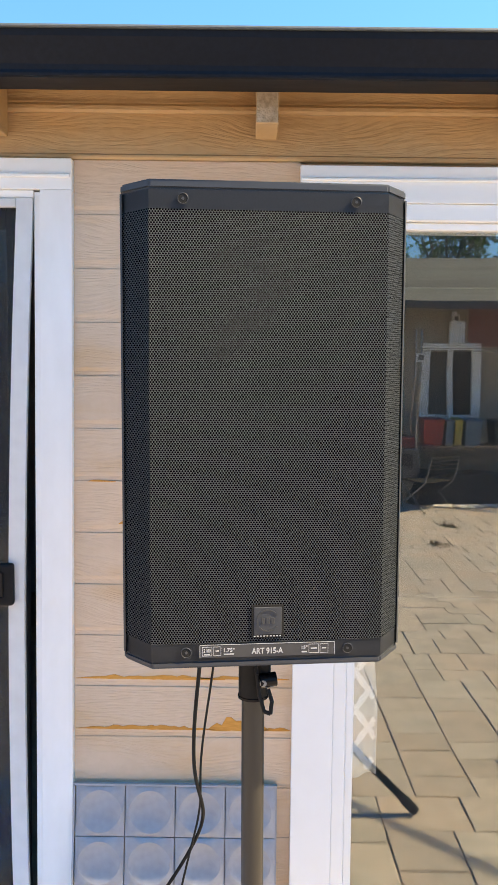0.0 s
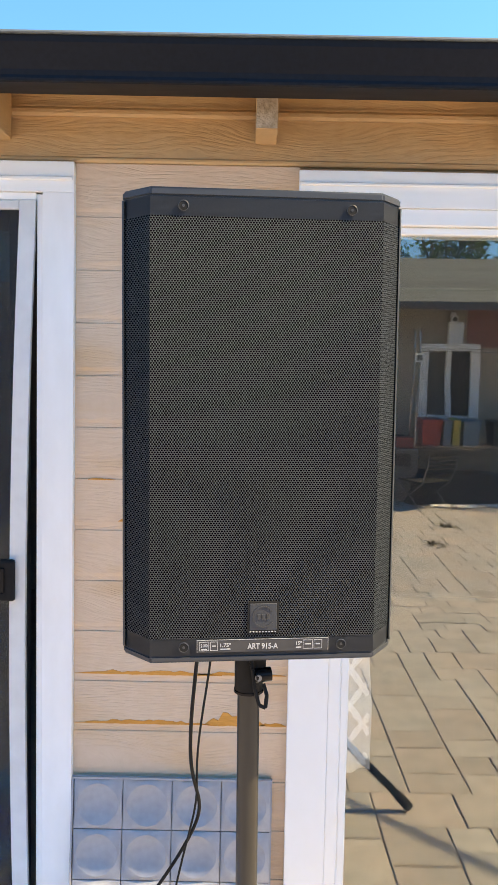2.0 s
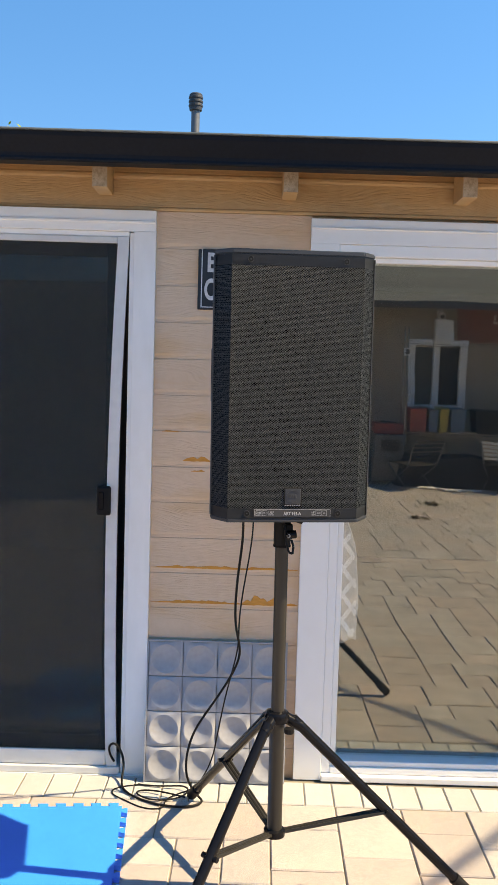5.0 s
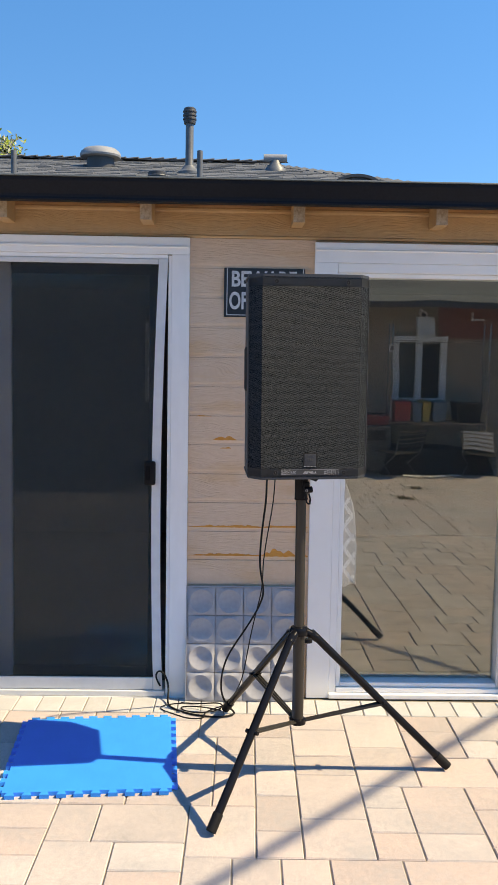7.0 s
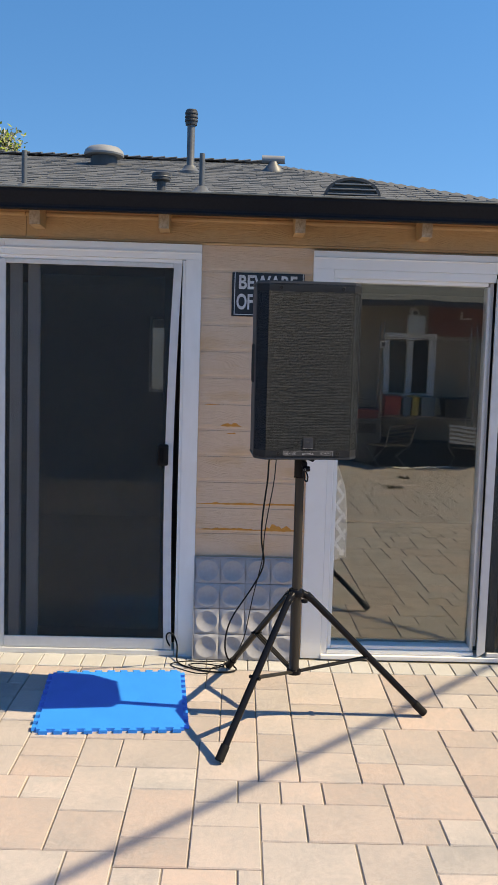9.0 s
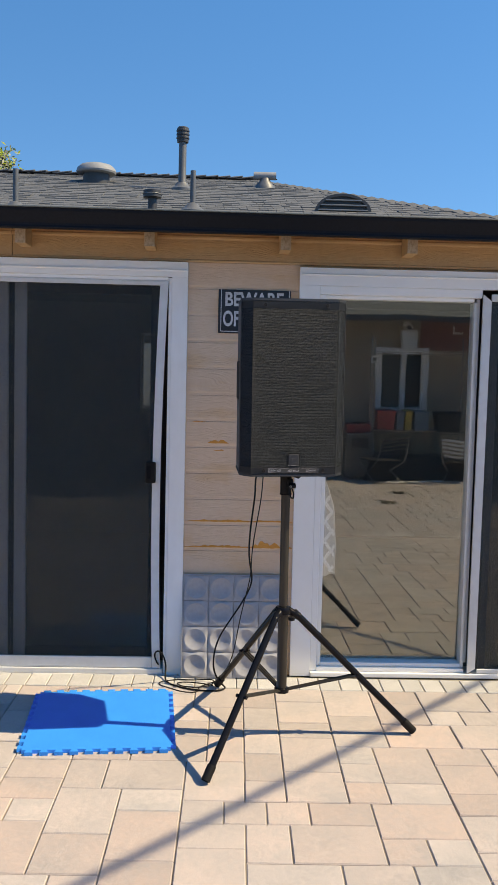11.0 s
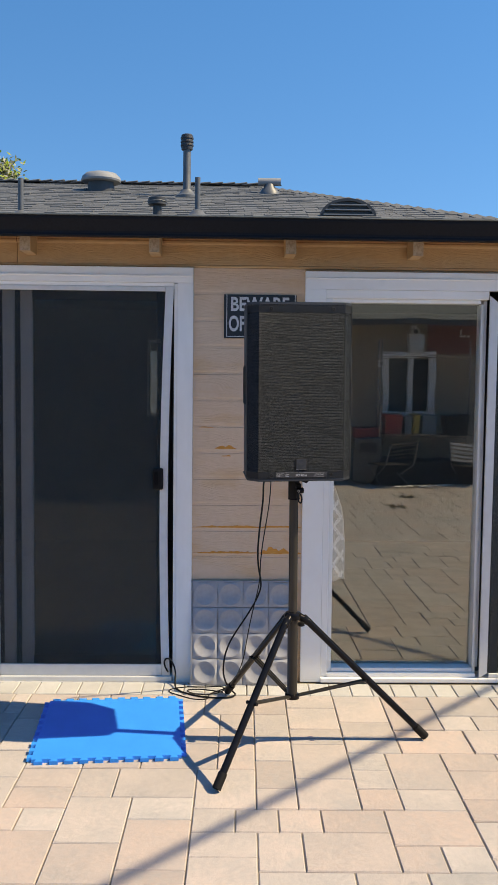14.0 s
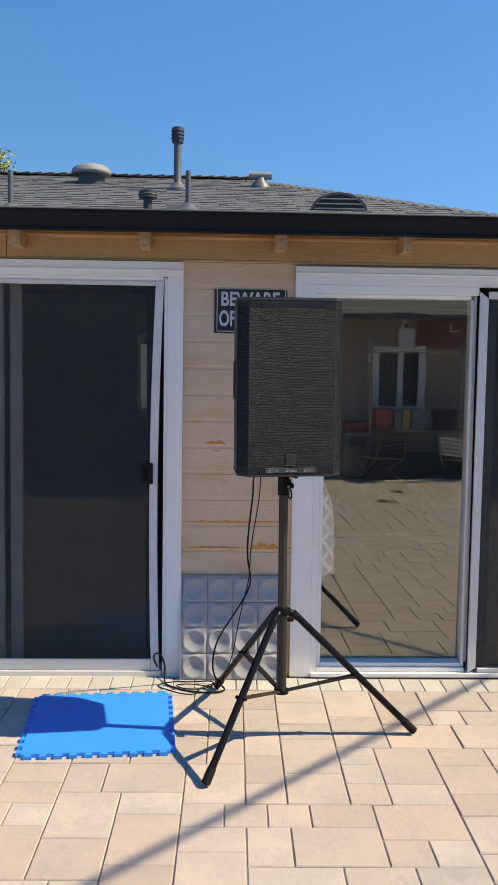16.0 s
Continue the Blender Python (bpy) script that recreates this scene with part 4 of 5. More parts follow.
part("knob", rodded((kn.x + 0.010, kn.y - 0.036, kn.z), (kn.x + 0.036, kn.y - 0.030, kn.z + 0.002), 0.0115, n=20), "tube", lev, smooth=True)
part("bolt", rodded((kn.x + 0.016, kn.y - 0.046, kn.z - 0.001), (kn.x + 0.016, kn.y - 0.036, kn.z), 0.0055, n=12), "alu_dark", lev)
strap = [(0.000, -0.030, 0.050), (0.006, -0.040, 0.012), (0.010, -0.042, -0.020), (0.018, -0.044, -0.046), (0.028, -0.044, -0.050), (0.030, -0.042, -0.030), (0.024, -0.038, -0.012)]
bm = bmesh.new()
for p, q in zip(strap, strap[1:]):
    rod(bm, kn + Vector(p), kn + Vector(q), 0.0032, n=8)
part("strap", bm, "rubber", lev, smooth=True)
part("bracket", prism(bmesh.new(), [(kn.x + 0.022, kn.z + 0.040), (kn.x + 0.050, kn.z + 0.030), (kn.x + 0.056, kn.z + 0.036), (kn.x + 0.064, kn.z + 0.052), (kn.x + 0.022, kn.z + 0.052)], "y", kn.y - 0.030, kn.y + 0.02), "rubber", lev)
part("hub", lathe(bmesh.new(), [(0.0245, -0.016), (0.034, -0.012), (0.036, 0.004), (0.030, 0.016), (0.0215, 0.020)], 24, HUB), "tube", stand, smooth=True)
part("base_collar", lathe(bmesh.new(), [(0.0225, -0.014), (0.031, -0.011), (0.031, 0.006), (0.0225, 0.010)], 24, POLE_B), "tube", stand, smooth=True)
part("hub_knob", lathe(bmesh.new(), [(0.004, 0), (0.014, 0.003), (0.014, 0.016), (0.004, 0.018)], 10, (HUB.x + 0.033, HUB.y - 0.034, HUB.z - 0.036)), "rubber", stand)
FEET = [Vector((-0.358, 0.862, gz(0.862) + 0.014)), Vector((0.536, 1.346, gz(1.346) + 0.014)), Vector((-0.318, 1.885, gz(1.885) + 0.014))]
for i, ft in enumerate(FEET):
    flat = Vector((ft.x - HUB.x, ft.y - HUB.y, 0)).normalized()
    top = HUB + flat * 0.046 - Vector((0, 0, 0.006))
    way = (ft - top)
    leg = part("leg", rodded(top, top + way * 0.97, 0.0145, n=20), "tube", stand, smooth=True)
    part("rubber_foot", rodded(top + way * 0.915, top + way * 1.0 , 0.0178, n=20), "rubber", leg, smooth=True)
    br = bmesh.new()
    rod(br, HUB + flat * 0.02, top + way * 0.04, 0.0165, n=14)
    part("hub_bracket", br, "tube", stand, smooth=True)
    mid = top + way * 0.52
    side = Vector((0, 0, 1)).cross(flat) * 0.013
    start = POLE_B + flat * 0.025
    bm = bmesh.new()
    rod(bm, start, mid, 0.0062, n=8)
    part("brace", bm, "pole", stand, smooth=True)
    bm = bmesh.new()
    rod(bm, start + side * 0.6, mid + side * 0.9, 0.0048, n=8)
    rod(bm, start - side * 0.6, mid - side * 0.9, 0.0048, n=8)
    part("brace", bm, "pole", stand, smooth=True)
    part("brace_bolt", rodded(mid - side * 1.9, mid + side * 1.9, 0.0075, n=12), "tube", stand, smooth=True)
    if i == 1:
        for k in range(9):
            p0 = top + way * (0.27 + 0.016 * k)
            p1 = top + way * (0.27 + 0.016 * k + 0.011)
            up = Vector((0.25, -0.62, 0.75)).normalized()
            bm = rodded(p0 + up * 0.0118, p1 + up * 0.0118, 0.0034, n=6)
            part("print_bar", bm, "print", leg)

# ---------------------------------------------------------------- cables
thick = [(-0.16, 1.36, 1.125), (-0.175, 1.42, 1.09), (-0.168, 1.45, 1.02), (-0.185, 1.5, 0.88), (-0.193, 1.55, 0.715), (-0.168, 1.6, 0.627), (-0.170, 1.65, 0.555), (-0.242, 1.7, 0.415),
         (-0.320, 1.78, 0.281), (-0.344, 1.85, 0.147), (-0.335, 1.87, 0.06), (-0.29, 1.87, 0.008), (-0.27, 1.84, 0.004), (-0.33, 1.80, 0.002), (-0.45, 1.82, 0.002), (-0.56, 1.90, 0.002),
         (-0.585, 1.97, 0.004), (-0.575, 2.035, 0.05), (-0.60, 2.035, 0.12), (-0.635, 2.04, 0.13), (-0.645, 2.045, 0.09), (-0.62, 2.05, 0.05)]
thin = [(-0.14, 1.36, 1.125), (-0.141, 1.42, 1.089), (-0.142, 1.45, 1.0), (-0.162, 1.5, 0.865), (-0.178, 1.55, 0.728), (-0.173, 1.6, 0.627), (-0.194, 1.65, 0.522), (-0.217, 1.7, 0.402),
        (-0.237, 1.78, 0.241), (-0.249, 1.85, 0.149), (-0.30, 1.89, 0.03), (-0.36, 1.92, 0.0), (-0.42, 1.86, 0.0), (-0.40, 1.80, -0.002), (-0.48, 1.79, -0.002), (-0.56, 1.86, 0.0),
        (-0.62, 1.90, 0.0), (-0.60, 1.955, 0.0), (-0.50, 1.97, 0.002)]
loop = [(-0.52, 1.97, 0.003), (-0.44, 1.95, 0.003), (-0.36, 1.96, 0.012), (-0.32, 1.92, 0.012), (-0.36, 1.86, 0.004), (-0.46, 1.84, 0.004), (-0.53, 1.90, 0.004), (-0.50, 1.93, 0.004), (-0.42, 1.90, 0.012), (-0.34, 1.86, 0.012)]


def set_back(points):
    """The hanging run swings back behind the cabinet before it drops to the pavers."""
    eye, run = Vector((-0.3, -2.0, 1.5)), [(-0.12, 1.47, 1.34), (-0.13, 1.56, 1.24)]
    for p in points:
        p = Vector(p)
        k = 1 + 0.25 * min(max((p.z - 0.12) / 0.5, 0), 1) / (p.y - eye.y)
        run.append(tuple(eye + (p - eye) * k))
    return run


thick, thin = set_back(thick), set_back(thin)
tagged(tube("power_cable", thick, 0.0042, "rubber"), "black power cable hanging from the loudspeaker to the door sill", "cable")
tagged(tube("signal_cable", thin, 0.0026, "rubber"), "thin black signal cable hanging down and across the pavers", "cable")
tagged(tube("cable_loop", loop, 0.003, "rubber"), "loose loops of black cable on the pavers", "cable")

# ---------------------------------------------------------------- warning sign
sign = thing("warning_sign", "black metal warning sign with white letters screwed to the siding", "sign", Matrix())
part("plate", boxed((-0.352, 2.066, 1.734), (0.008, 2.0712, 1.950), 0.002), "sign_black", sign)
for lo3, hi3 in (((-0.340, 1.742), (-0.3365, 1.9495)), ((-0.0015, 1.742), (0.002, 1.9495)), ((-0.336, 1.742), (-0.002, 1.7455))):
    part("border_line", boxed((lo3[0], 2.0648, lo3[1]), (hi3[0], 2.0659, hi3[1])), "sign_white", sign)
lettering("lettering", "BEWARE", 0.070, 0.290, "sign_white", sign, T((-0.318, 2.0658, 1.868)), 0.026)
lettering("lettering", "OF T", 0.078, 0.138, "sign_white", sign, T((-0.328, 2.0658, 1.768)), 0.026)

# ---------------------------------------------------------------- moulded cup panel at the wall's foot
panel = thing("cup_panel", "grey moulded panel of sixteen round recessed cups leaning on the siding", "panel", Matrix.Translation((-0.4985, 1.9885, 0.0025)) @ Matrix.Rotation(radians(-7), 4, "X") @ Matrix.Diagonal((1, 0.62, 1, 1)))
CW, CH, CR, DEEP = 0.1275, 0.1285, 0.0505, 0.0190
bm = bmesh.new()
n = 32
sq, flare, rim, inn = [], [], [], []
DISH = (0.90, 0.76, 0.60, 0.42, 0.22)
bowl = [[] for _ in DISH]
for k in range(n):
    a = 2 * math.pi * k / n
    c, s = math.cos(a), math.sin(a)
    f = 1 / max(abs(c), abs(s))
    sq.append((CW / 2 + c * f * (CW / 2 - 0.0012), 0.013, CH / 2 + s * f * (CH / 2 - 0.0012)))
    flare.append((CW / 2 + c * (0.62 * CR * 1.16 + 0.38 * f * CW / 2), 0.009, CH / 2 + s * (0.62 * CR * 1.16 + 0.38 * f * CH / 2)))
    rim.append((CW / 2 + c * CR * 1.06, 0.003, CH / 2 + s * CR * 1.06))
    inn.append((CW / 2 + c * CR, 0.0045, CH / 2 + s * CR))
    for ring_pts, f2 in zip(bowl, DISH):
        ring_pts.append((CW / 2 + c * CR * f2, 0.0045 + DEEP * (1 - f2 * f2), CH / 2 + s * CR * f2))
bk = [(x, 0.0290, zz) for x, _, zz in sq]
rings = [[bm.verts.new(p) for p in r] for r in (bk, sq, flare, rim, inn, *bowl)]
for a, b in zip(rings, rings[1:]):
    for k in range(n):
        bm.faces.new((a[k], a[(k + 1) % n], b[(k + 1) % n], b[k]))
bm.faces.new(rings[-1])
tile_me = mesh(bm, "cup_tile")
tile_me.polygons.foreach_set("use_smooth", [True] * len(tile_me.polygons))
tile_me.set_sharp_from_angle(angle=radians(50))
tile_me.materials.append(M["cup"])
for r in range(4):
    for c in range(4):
        ob = new("cup_tile", tile_me)
        ob.parent = panel
        ob.matrix_basis = Matrix.Translation((c * CW, 0, r * CH))
part("backing", boxed((-0.004, 0.0295, 0.0), (4 * CW + 0.004, 0.0340, 4 * CH + 0.004)), "cup", panel)
part("edge_strip", boxed((-0.005, 0.003, 0.0), (-0.0005, 0.0293, 4 * CH + 0.004)), "cup", panel)
part("edge_strip", boxed((-0.005, 0.003, 4 * CH + 0.0003), (4 * CW + 0.004, 0.0293, 4 * CH + 0.005)), "cup", panel)

# ---------------------------------------------------------------- foam mat
mat_ob = thing("floor_mat", "bright blue interlocking foam floor mat lying on the pavers", "mat", PATIO @ Matrix.Translation((-1.104, 1.108, 0.0)) @ Matrix.Rotation(radians(4.4), 4, "Z") @ Matrix.Diagonal((1, 1.055, 1, 1)))
S, TH = 0.602, 0.016


def toothed(n, size, depth):
    """One side of the mat: dovetail teeth that point outwards, from 0 to size."""
    pts = []
    p = size / n
    for i in range(n):
        a, b = i * p + p * 0.27, i * p + p * 0.73
        pts += [(i * p, 0), (a + p * 0.05, 0), (a - p * 0.06, depth), (b + p * 0.06, depth), (b - p * 0.05, 0)]
    return pts


side = toothed(10, S, 0.020)
outline = [(u, -v) for u, v in side] + [(S + v, u) for u, v in side] + [(S - u, S + v) for u, v in side] + [(-v, S - u) for u, v in side]
bm = prism(bmesh.new(), outline, "z", 0.0008, TH)
part("foam_sheet", bm, "foam", mat_ob)

# ---------------------------------------------------------------- overhead cable that shades the patio
lift = 4.6
up = -SUN_WAY * lift
ga, gb = Vector((-0.76, 0.236, 0)), Vector((1.0, 2.045, 0))
gd = (gb - ga)
wa, wb = ga - gd * 4.0 + up, gb + gd * 1.6 + up
pts = [wa.lerp(wb, i / 8) - Vector((0, 0, 0.10 * math.sin(math.pi * i / 8))) for i in range(9)]
tagged(tube("overhead_cable", pts, 0.017, "rubber"), "thick black service cable strung over the patio", "cable")

# ---------------------------------------------------------------- across the yard, seen in the glass
FY = -6.35
far = thing("neighbour_house", "low brown stucco house across the patio with a grey shingle roof", "house", Matrix())
part("wall", boxed((-9, FY - 0.2, gz(FY) - 0.05), (1.5, FY, 2.16)), "stucco", far)
part("wall", boxed((1.5, FY - 0.2, gz(FY) - 0.05), (1.96, FY, 2.16)), "stucco", far)
part("wall", boxed((1.96, FY - 0.2, gz(FY) - 0.05), (2.60, FY, 0.78)), "stucco", far)
part("wall", boxed((1.96, FY - 0.2, 1.60), (2.60, FY, 2.16)), "stucco", far)
part("wall", boxed((2.60, FY - 0.2, gz(FY) - 0.05), (9, FY, 1.58)), "stucco", far)
part("wall", boxed((2.50, FY + 0.003, 1.62), (9, FY + 0.02, 2.155)), "red_wall", far, "dull red painted band")
part("wall", boxed((2.60, FY - 0.2, 1.58), (9, FY, 2.16)), "stucco", far)
bm = bmesh.new()
prism(bm, [(FY + 0.55, 2.10), (FY - 3.6, 2.98), (FY - 7.5, 2.10), (FY - 7.5, 2.02), (FY - 3.6, 2.88), (FY + 0.55, 2.02)], "x", -9.5, 9.5)
roof_far = part("roof", bm, "roof_far", far)
for k in range(15):
    yy = FY + 0.55 - 0.27 * k
    part("shingle_course", prism(bmesh.new(), [(yy, 2.102 + 0.212 * 0.27 * k), (yy, 2.111 + 0.212 * 0.27 * k), (yy - 0.27, 2.106 + 0.212 * 0.27 * (k + 1)), (yy - 0.27, 2.102 + 0.212 * 0.27 * (k + 1))], "x", -9.5, 9.5), "roof_far", roof_far)
fw = part("window", boxed((1.96, FY - 0.10, 0.78), (2.60, FY - 0.06, 1.60)), "vinyl", far, "white framed sliding window")
for a in ((1.91, 0.74, 2.66, 0.80), (1.91, 1.58, 2.66, 1.66), (1.91, 0.801, 2.01, 1.579), (2.56, 0.801, 2.66, 1.579), (2.25, 0.801, 2.32, 1.579)):
    part("frame", boxed((a[0], FY - 0.055, a[1]), (a[2], FY + 0.03, a[3]), 0.004), "vinyl", fw)
for a, tone in (((2.01, 2.25), "room"), ((2.32, 2.56), "sign_black")):
    part("pane", boxed((a[0], FY - 0.055, 0.80), (a[1], FY - 0.045, 1.58)), tone, fw)

# wire rack with bins
RY = FY + 0.42
rz = gz(RY)
rack = thing("wire_rack", "chrome wire shelf rack standing against the stucco wall", "shelf rack", Matrix())
for x in (1.79, 3.10):
    for yy in (RY - 0.17, RY + 0.17):
        part("post", rodded((x, yy, rz), (x, yy, 1.80), 0.013, n=10), "steel", rack)
for zz in (0.50, 1.60):
    bm = bmesh.new()
    for k in range(9):
        yy = RY - 0.17 + 0.34 * k / 8
        rod(bm, (1.79, yy, zz), (3.10, yy, zz), 0.004, n=5)
    for k in range(2):
        rod(bm, (1.79, RY - 0.17 + 0.34 * k, zz - 0.03), (3.10, RY - 0.17 + 0.34 * k, zz - 0.03), 0.004, n=5)
    part("shelf", bm, "steel", rack)


def bin_(x0, x1, z0, z1, mat_name, label):
    b = thing("storage_bin", label, "bin", Matrix.Translation(((x0 + x1) / 2, RY, z0)), "bins on the rack")
    w, h = (x1 - x0) / 2, z1 - z0
    bm = bmesh.new()
    lo = [bm.verts.new((sx * w * 0.88, sy * 0.13, 0)) for sx, sy in ((-1, -1), (1, -1), (1, 1), (-1, 1))]
    hi = [bm.verts.new((sx * w, sy * 0.16, h * 0.9)) for sx, sy in ((-1, -1), (1, -1), (1, 1), (-1, 1))]
    bm.faces.new(lo), bm.faces.new(hi)
    for k in range(4):
        bm.faces.new((lo[k], lo[(k + 1) % 4], hi[(k + 1) % 4], hi[k]))
    part("tub", bm, mat_name, b)
    part("lid", boxed((-w * 1.04, -0.17, h * 0.905), (w * 1.04, 0.17, h), 0.006), mat_name, b)


bin_(1.87, 2.10, 0.506, 0.80, "red_plastic", "red plastic storage bin on the rack")
bin_(2.125, 2.225, 0.506, 0.78, "blue_plastic", "narrow blue plastic bin on the rack")
bin_(2.24, 2.335, 0.506, 0.80, "yellow_plastic", "yellow plastic bin on the rack")
bin_(2.37, 2.56, 0.506, 0.79, "blue_plastic", "blue plastic storage bin on the rack")
bin_(2.68, 3.04, 0.506, 0.78, "cover", "black plastic storage bin on the rack")
acb = thing("wall_box", "beige metal utility box on the stucco wall", "utility box", Matrix.Translation((2.34, FY, 1.66)))
part("cabinet", boxed((-0.095, 0.002, 0.0), (0.095, 0.12, 0.24), 0.006), "vinyl_worn", acb)
cmr = thing("security_camera", "white security camera on the wall above the box", "camera", Matrix.Translation((2.31, FY, 1.96)))
part("bracket", boxed((-0.03, 0.002, -0.03), (0.03, 0.05, 0.05), 0.005), "vinyl", cmr)
part("lens_body", rodded((0, 0.03, 0.0), (0.0, 0.16, -0.03), 0.045, n=16), "vinyl", cmr, smooth=True)
part("lens", rodded((0, 0.1605, -0.0305), (0.0, 0.168, -0.032), 0.028, n=16), "tube", cmr)
# cooker box with a red toolbox, chairs and a covered bench in the shade
cook = thing("grill_cabinet", "steel grill cabinet with a dark window", "grill", Matrix.Translation((1.61, RY, rz)))
part("cabinet", boxed((-0.21, -0.22, 0.04), (0.21, 0.22, 0.62), 0.01), "steel_box", cook)
part("door_window", boxed((-0.13, 0.221, 0.42), (0.13, 0.228, 0.56), 0.003), "sign_black", cook)
tb = thing("toolbox", "red metal toolbox on the grill cabinet", "toolbox", Matrix.Translation((1.61, RY, rz + 0.621)))
part("case", boxed((-0.20, -0.11, 0.0), (0.20, 0.11, 0.13), 0.01), "red_plastic", tb)
part("handle", rodded((-0.10, 0, 0.145), (0.10, 0, 0.145), 0.010, n=10), "tube", tb)
bench = thing("covered_bench", "low bench under a black cover in the shade", "bench", Matrix.Translation((2.43, RY + 0.05, rz)))
bm = bmesh.new()
bmesh.ops.create_grid(bm, x_segments=24, y_segments=8, size=0.5)
for v in bm.verts:
    v.co.x, v.co.y = v.co.x * 1.5, v.co.y * 0.6
    e = min(1, (0.75 - abs(v.co.x)) / 0.1, (0.3 - abs(v.co.y)) / 0.06)
    v.co.z = 0.002 + max(e, 0) * (0.34 + 0.06 * noise.noise(v.co * 3))
part("cover", bm, "cover", bench, smooth=True)


def garden_chair(x, y, rot, label, tone):
    c = thing("folding_chair", label, "chair", PATIO @ Matrix.Translation((x, y, 0)) @ Matrix.Rotation(radians(rot), 4, "Z") @ Matrix.Diagonal((1, 1, 0.7, 1)), "yard chairs")
    for sx in (-0.22, 0.22):
        part("leg", rodded((sx, -0.2, 0), (sx, 0.22, 0.42), 0.011, n=8), "alu_dark", c)
        part("leg", rodded((sx, 0.22, 0), (sx, -0.22, 0.42), 0.011, n=8), "alu_dark", c)
        part("back_post", rodded((sx, -0.22, 0.42), (sx, -0.34, 0.85), 0.011, n=8), "alu_dark", c)
    part("seat", boxed((-0.21, -0.21, 0.41), (0.21, 0.21, 0.435), 0.006), "cover", c)
    for k in range(5):
        f = k / 4
        part("slat", boxed((-0.21, -0.25 - 0.08 * f, 0.52 + 0.28 * f), (0.21, -0.235 - 0.08 * f, 0.56 + 0.28 * f), 0.004), tone, c)
    return c


garden_chair(3.02, RY + 0.42, 215, "low folding chair with pale slats in the shade", "alu")
garden_chair(1.86, RY + 0.45, 150, "low folding chair beside the grill cabinet", "cover")

# papers lying before the bench, a meter on the rack, a bracket on the painted band
for x, dy, rot, w in ((2.06, 0.52, 12, 0.22), (2.34, 0.56, -20, 0.30), (2.62, 0.50, 8, 0.20), (3.30, 0.55, 30, 0.26)):
    sheet = tagged(new("paper_sheet"), "crumpled white paper sheet lying on the pavers", "paper", "papers on the pavers")
    sheet.matrix_basis = PATIO @ Matrix.Translation((x, RY + dy, 0.004)) @ Matrix.Rotation(radians(rot), 4, "Z")
    bm = bmesh.new()
    bmesh.ops.create_grid(bm, x_segments=8, y_segments=5, size=0.5)
    for v in bm.verts:
        v.co = Vector((v.co.x * w, v.co.y * 0.15, 0.012 + 0.022 * noise.noise(v.co * 4 + Vector((x, 0, 0)))))
    bmesh.ops.solidify(bm, geom=bm.faces[:], thickness=0.0015)
    part("sheet", bm, "vinyl_worn", sheet)
meter = thing("meter_box", "small pale square box clipped to the rack post", "meter", Matrix.Translation((1.78, RY + 0.19, 1.50)))
part("case", boxed((-0.05, 0.0, -0.05), (0.05, 0.04, 0.05), 0.008, 2), "vinyl_worn", meter)
part("dial", boxed((-0.03, 0.0405, -0.03), (0.03, 0.045, 0.03), 0.002), "sign_black", meter)
hook = thing("wall_bracket", "small white angled bracket on the dull red wall", "bracket", Matrix.Translation((2.98, FY + 0.0205, 1.86)))
part("upright", boxed((0.0, 0.0, 0.0), (0.03, 0.02, 0.12), 0.003), "vinyl", hook)
part("foot_bar", boxed((0.0305, 0.0, 0.0), (0.17, 0.02, 0.03), 0.003), "vinyl", hook)

# leaf litter on the pavers
for x, y, s in ((1.58, -3.35, 0.085), (1.88, -4.3, 0.075)):
    lit = tagged(new("leaf_litter"), "small clump of dry leaf litter on the pavers", "leaf litter")
    lit.matrix_basis = PATIO @ Matrix.Translation((x, y, 0.001))
    rnd = random.Random(int(x * 100))
    bm = bmesh.new()
    for k in range(30):
        c = Vector((rnd.uniform(-s, s), rnd.uniform(-s, s) * 0.7, rnd.uniform(0.004, 0.025)))
        d = Vector((rnd.uniform(-1, 1), rnd.uniform(-1, 1), rnd.uniform(0, 0.6))).normalized() * 0.035
        e = d.cross(Vector((0, 0, 1))).normalized() * 0.013
        bm.faces.new([bm.verts.new(q) for q in (c - d, c + e, c + d, c - e)])
    part("leaves", bm, "debris", lit)


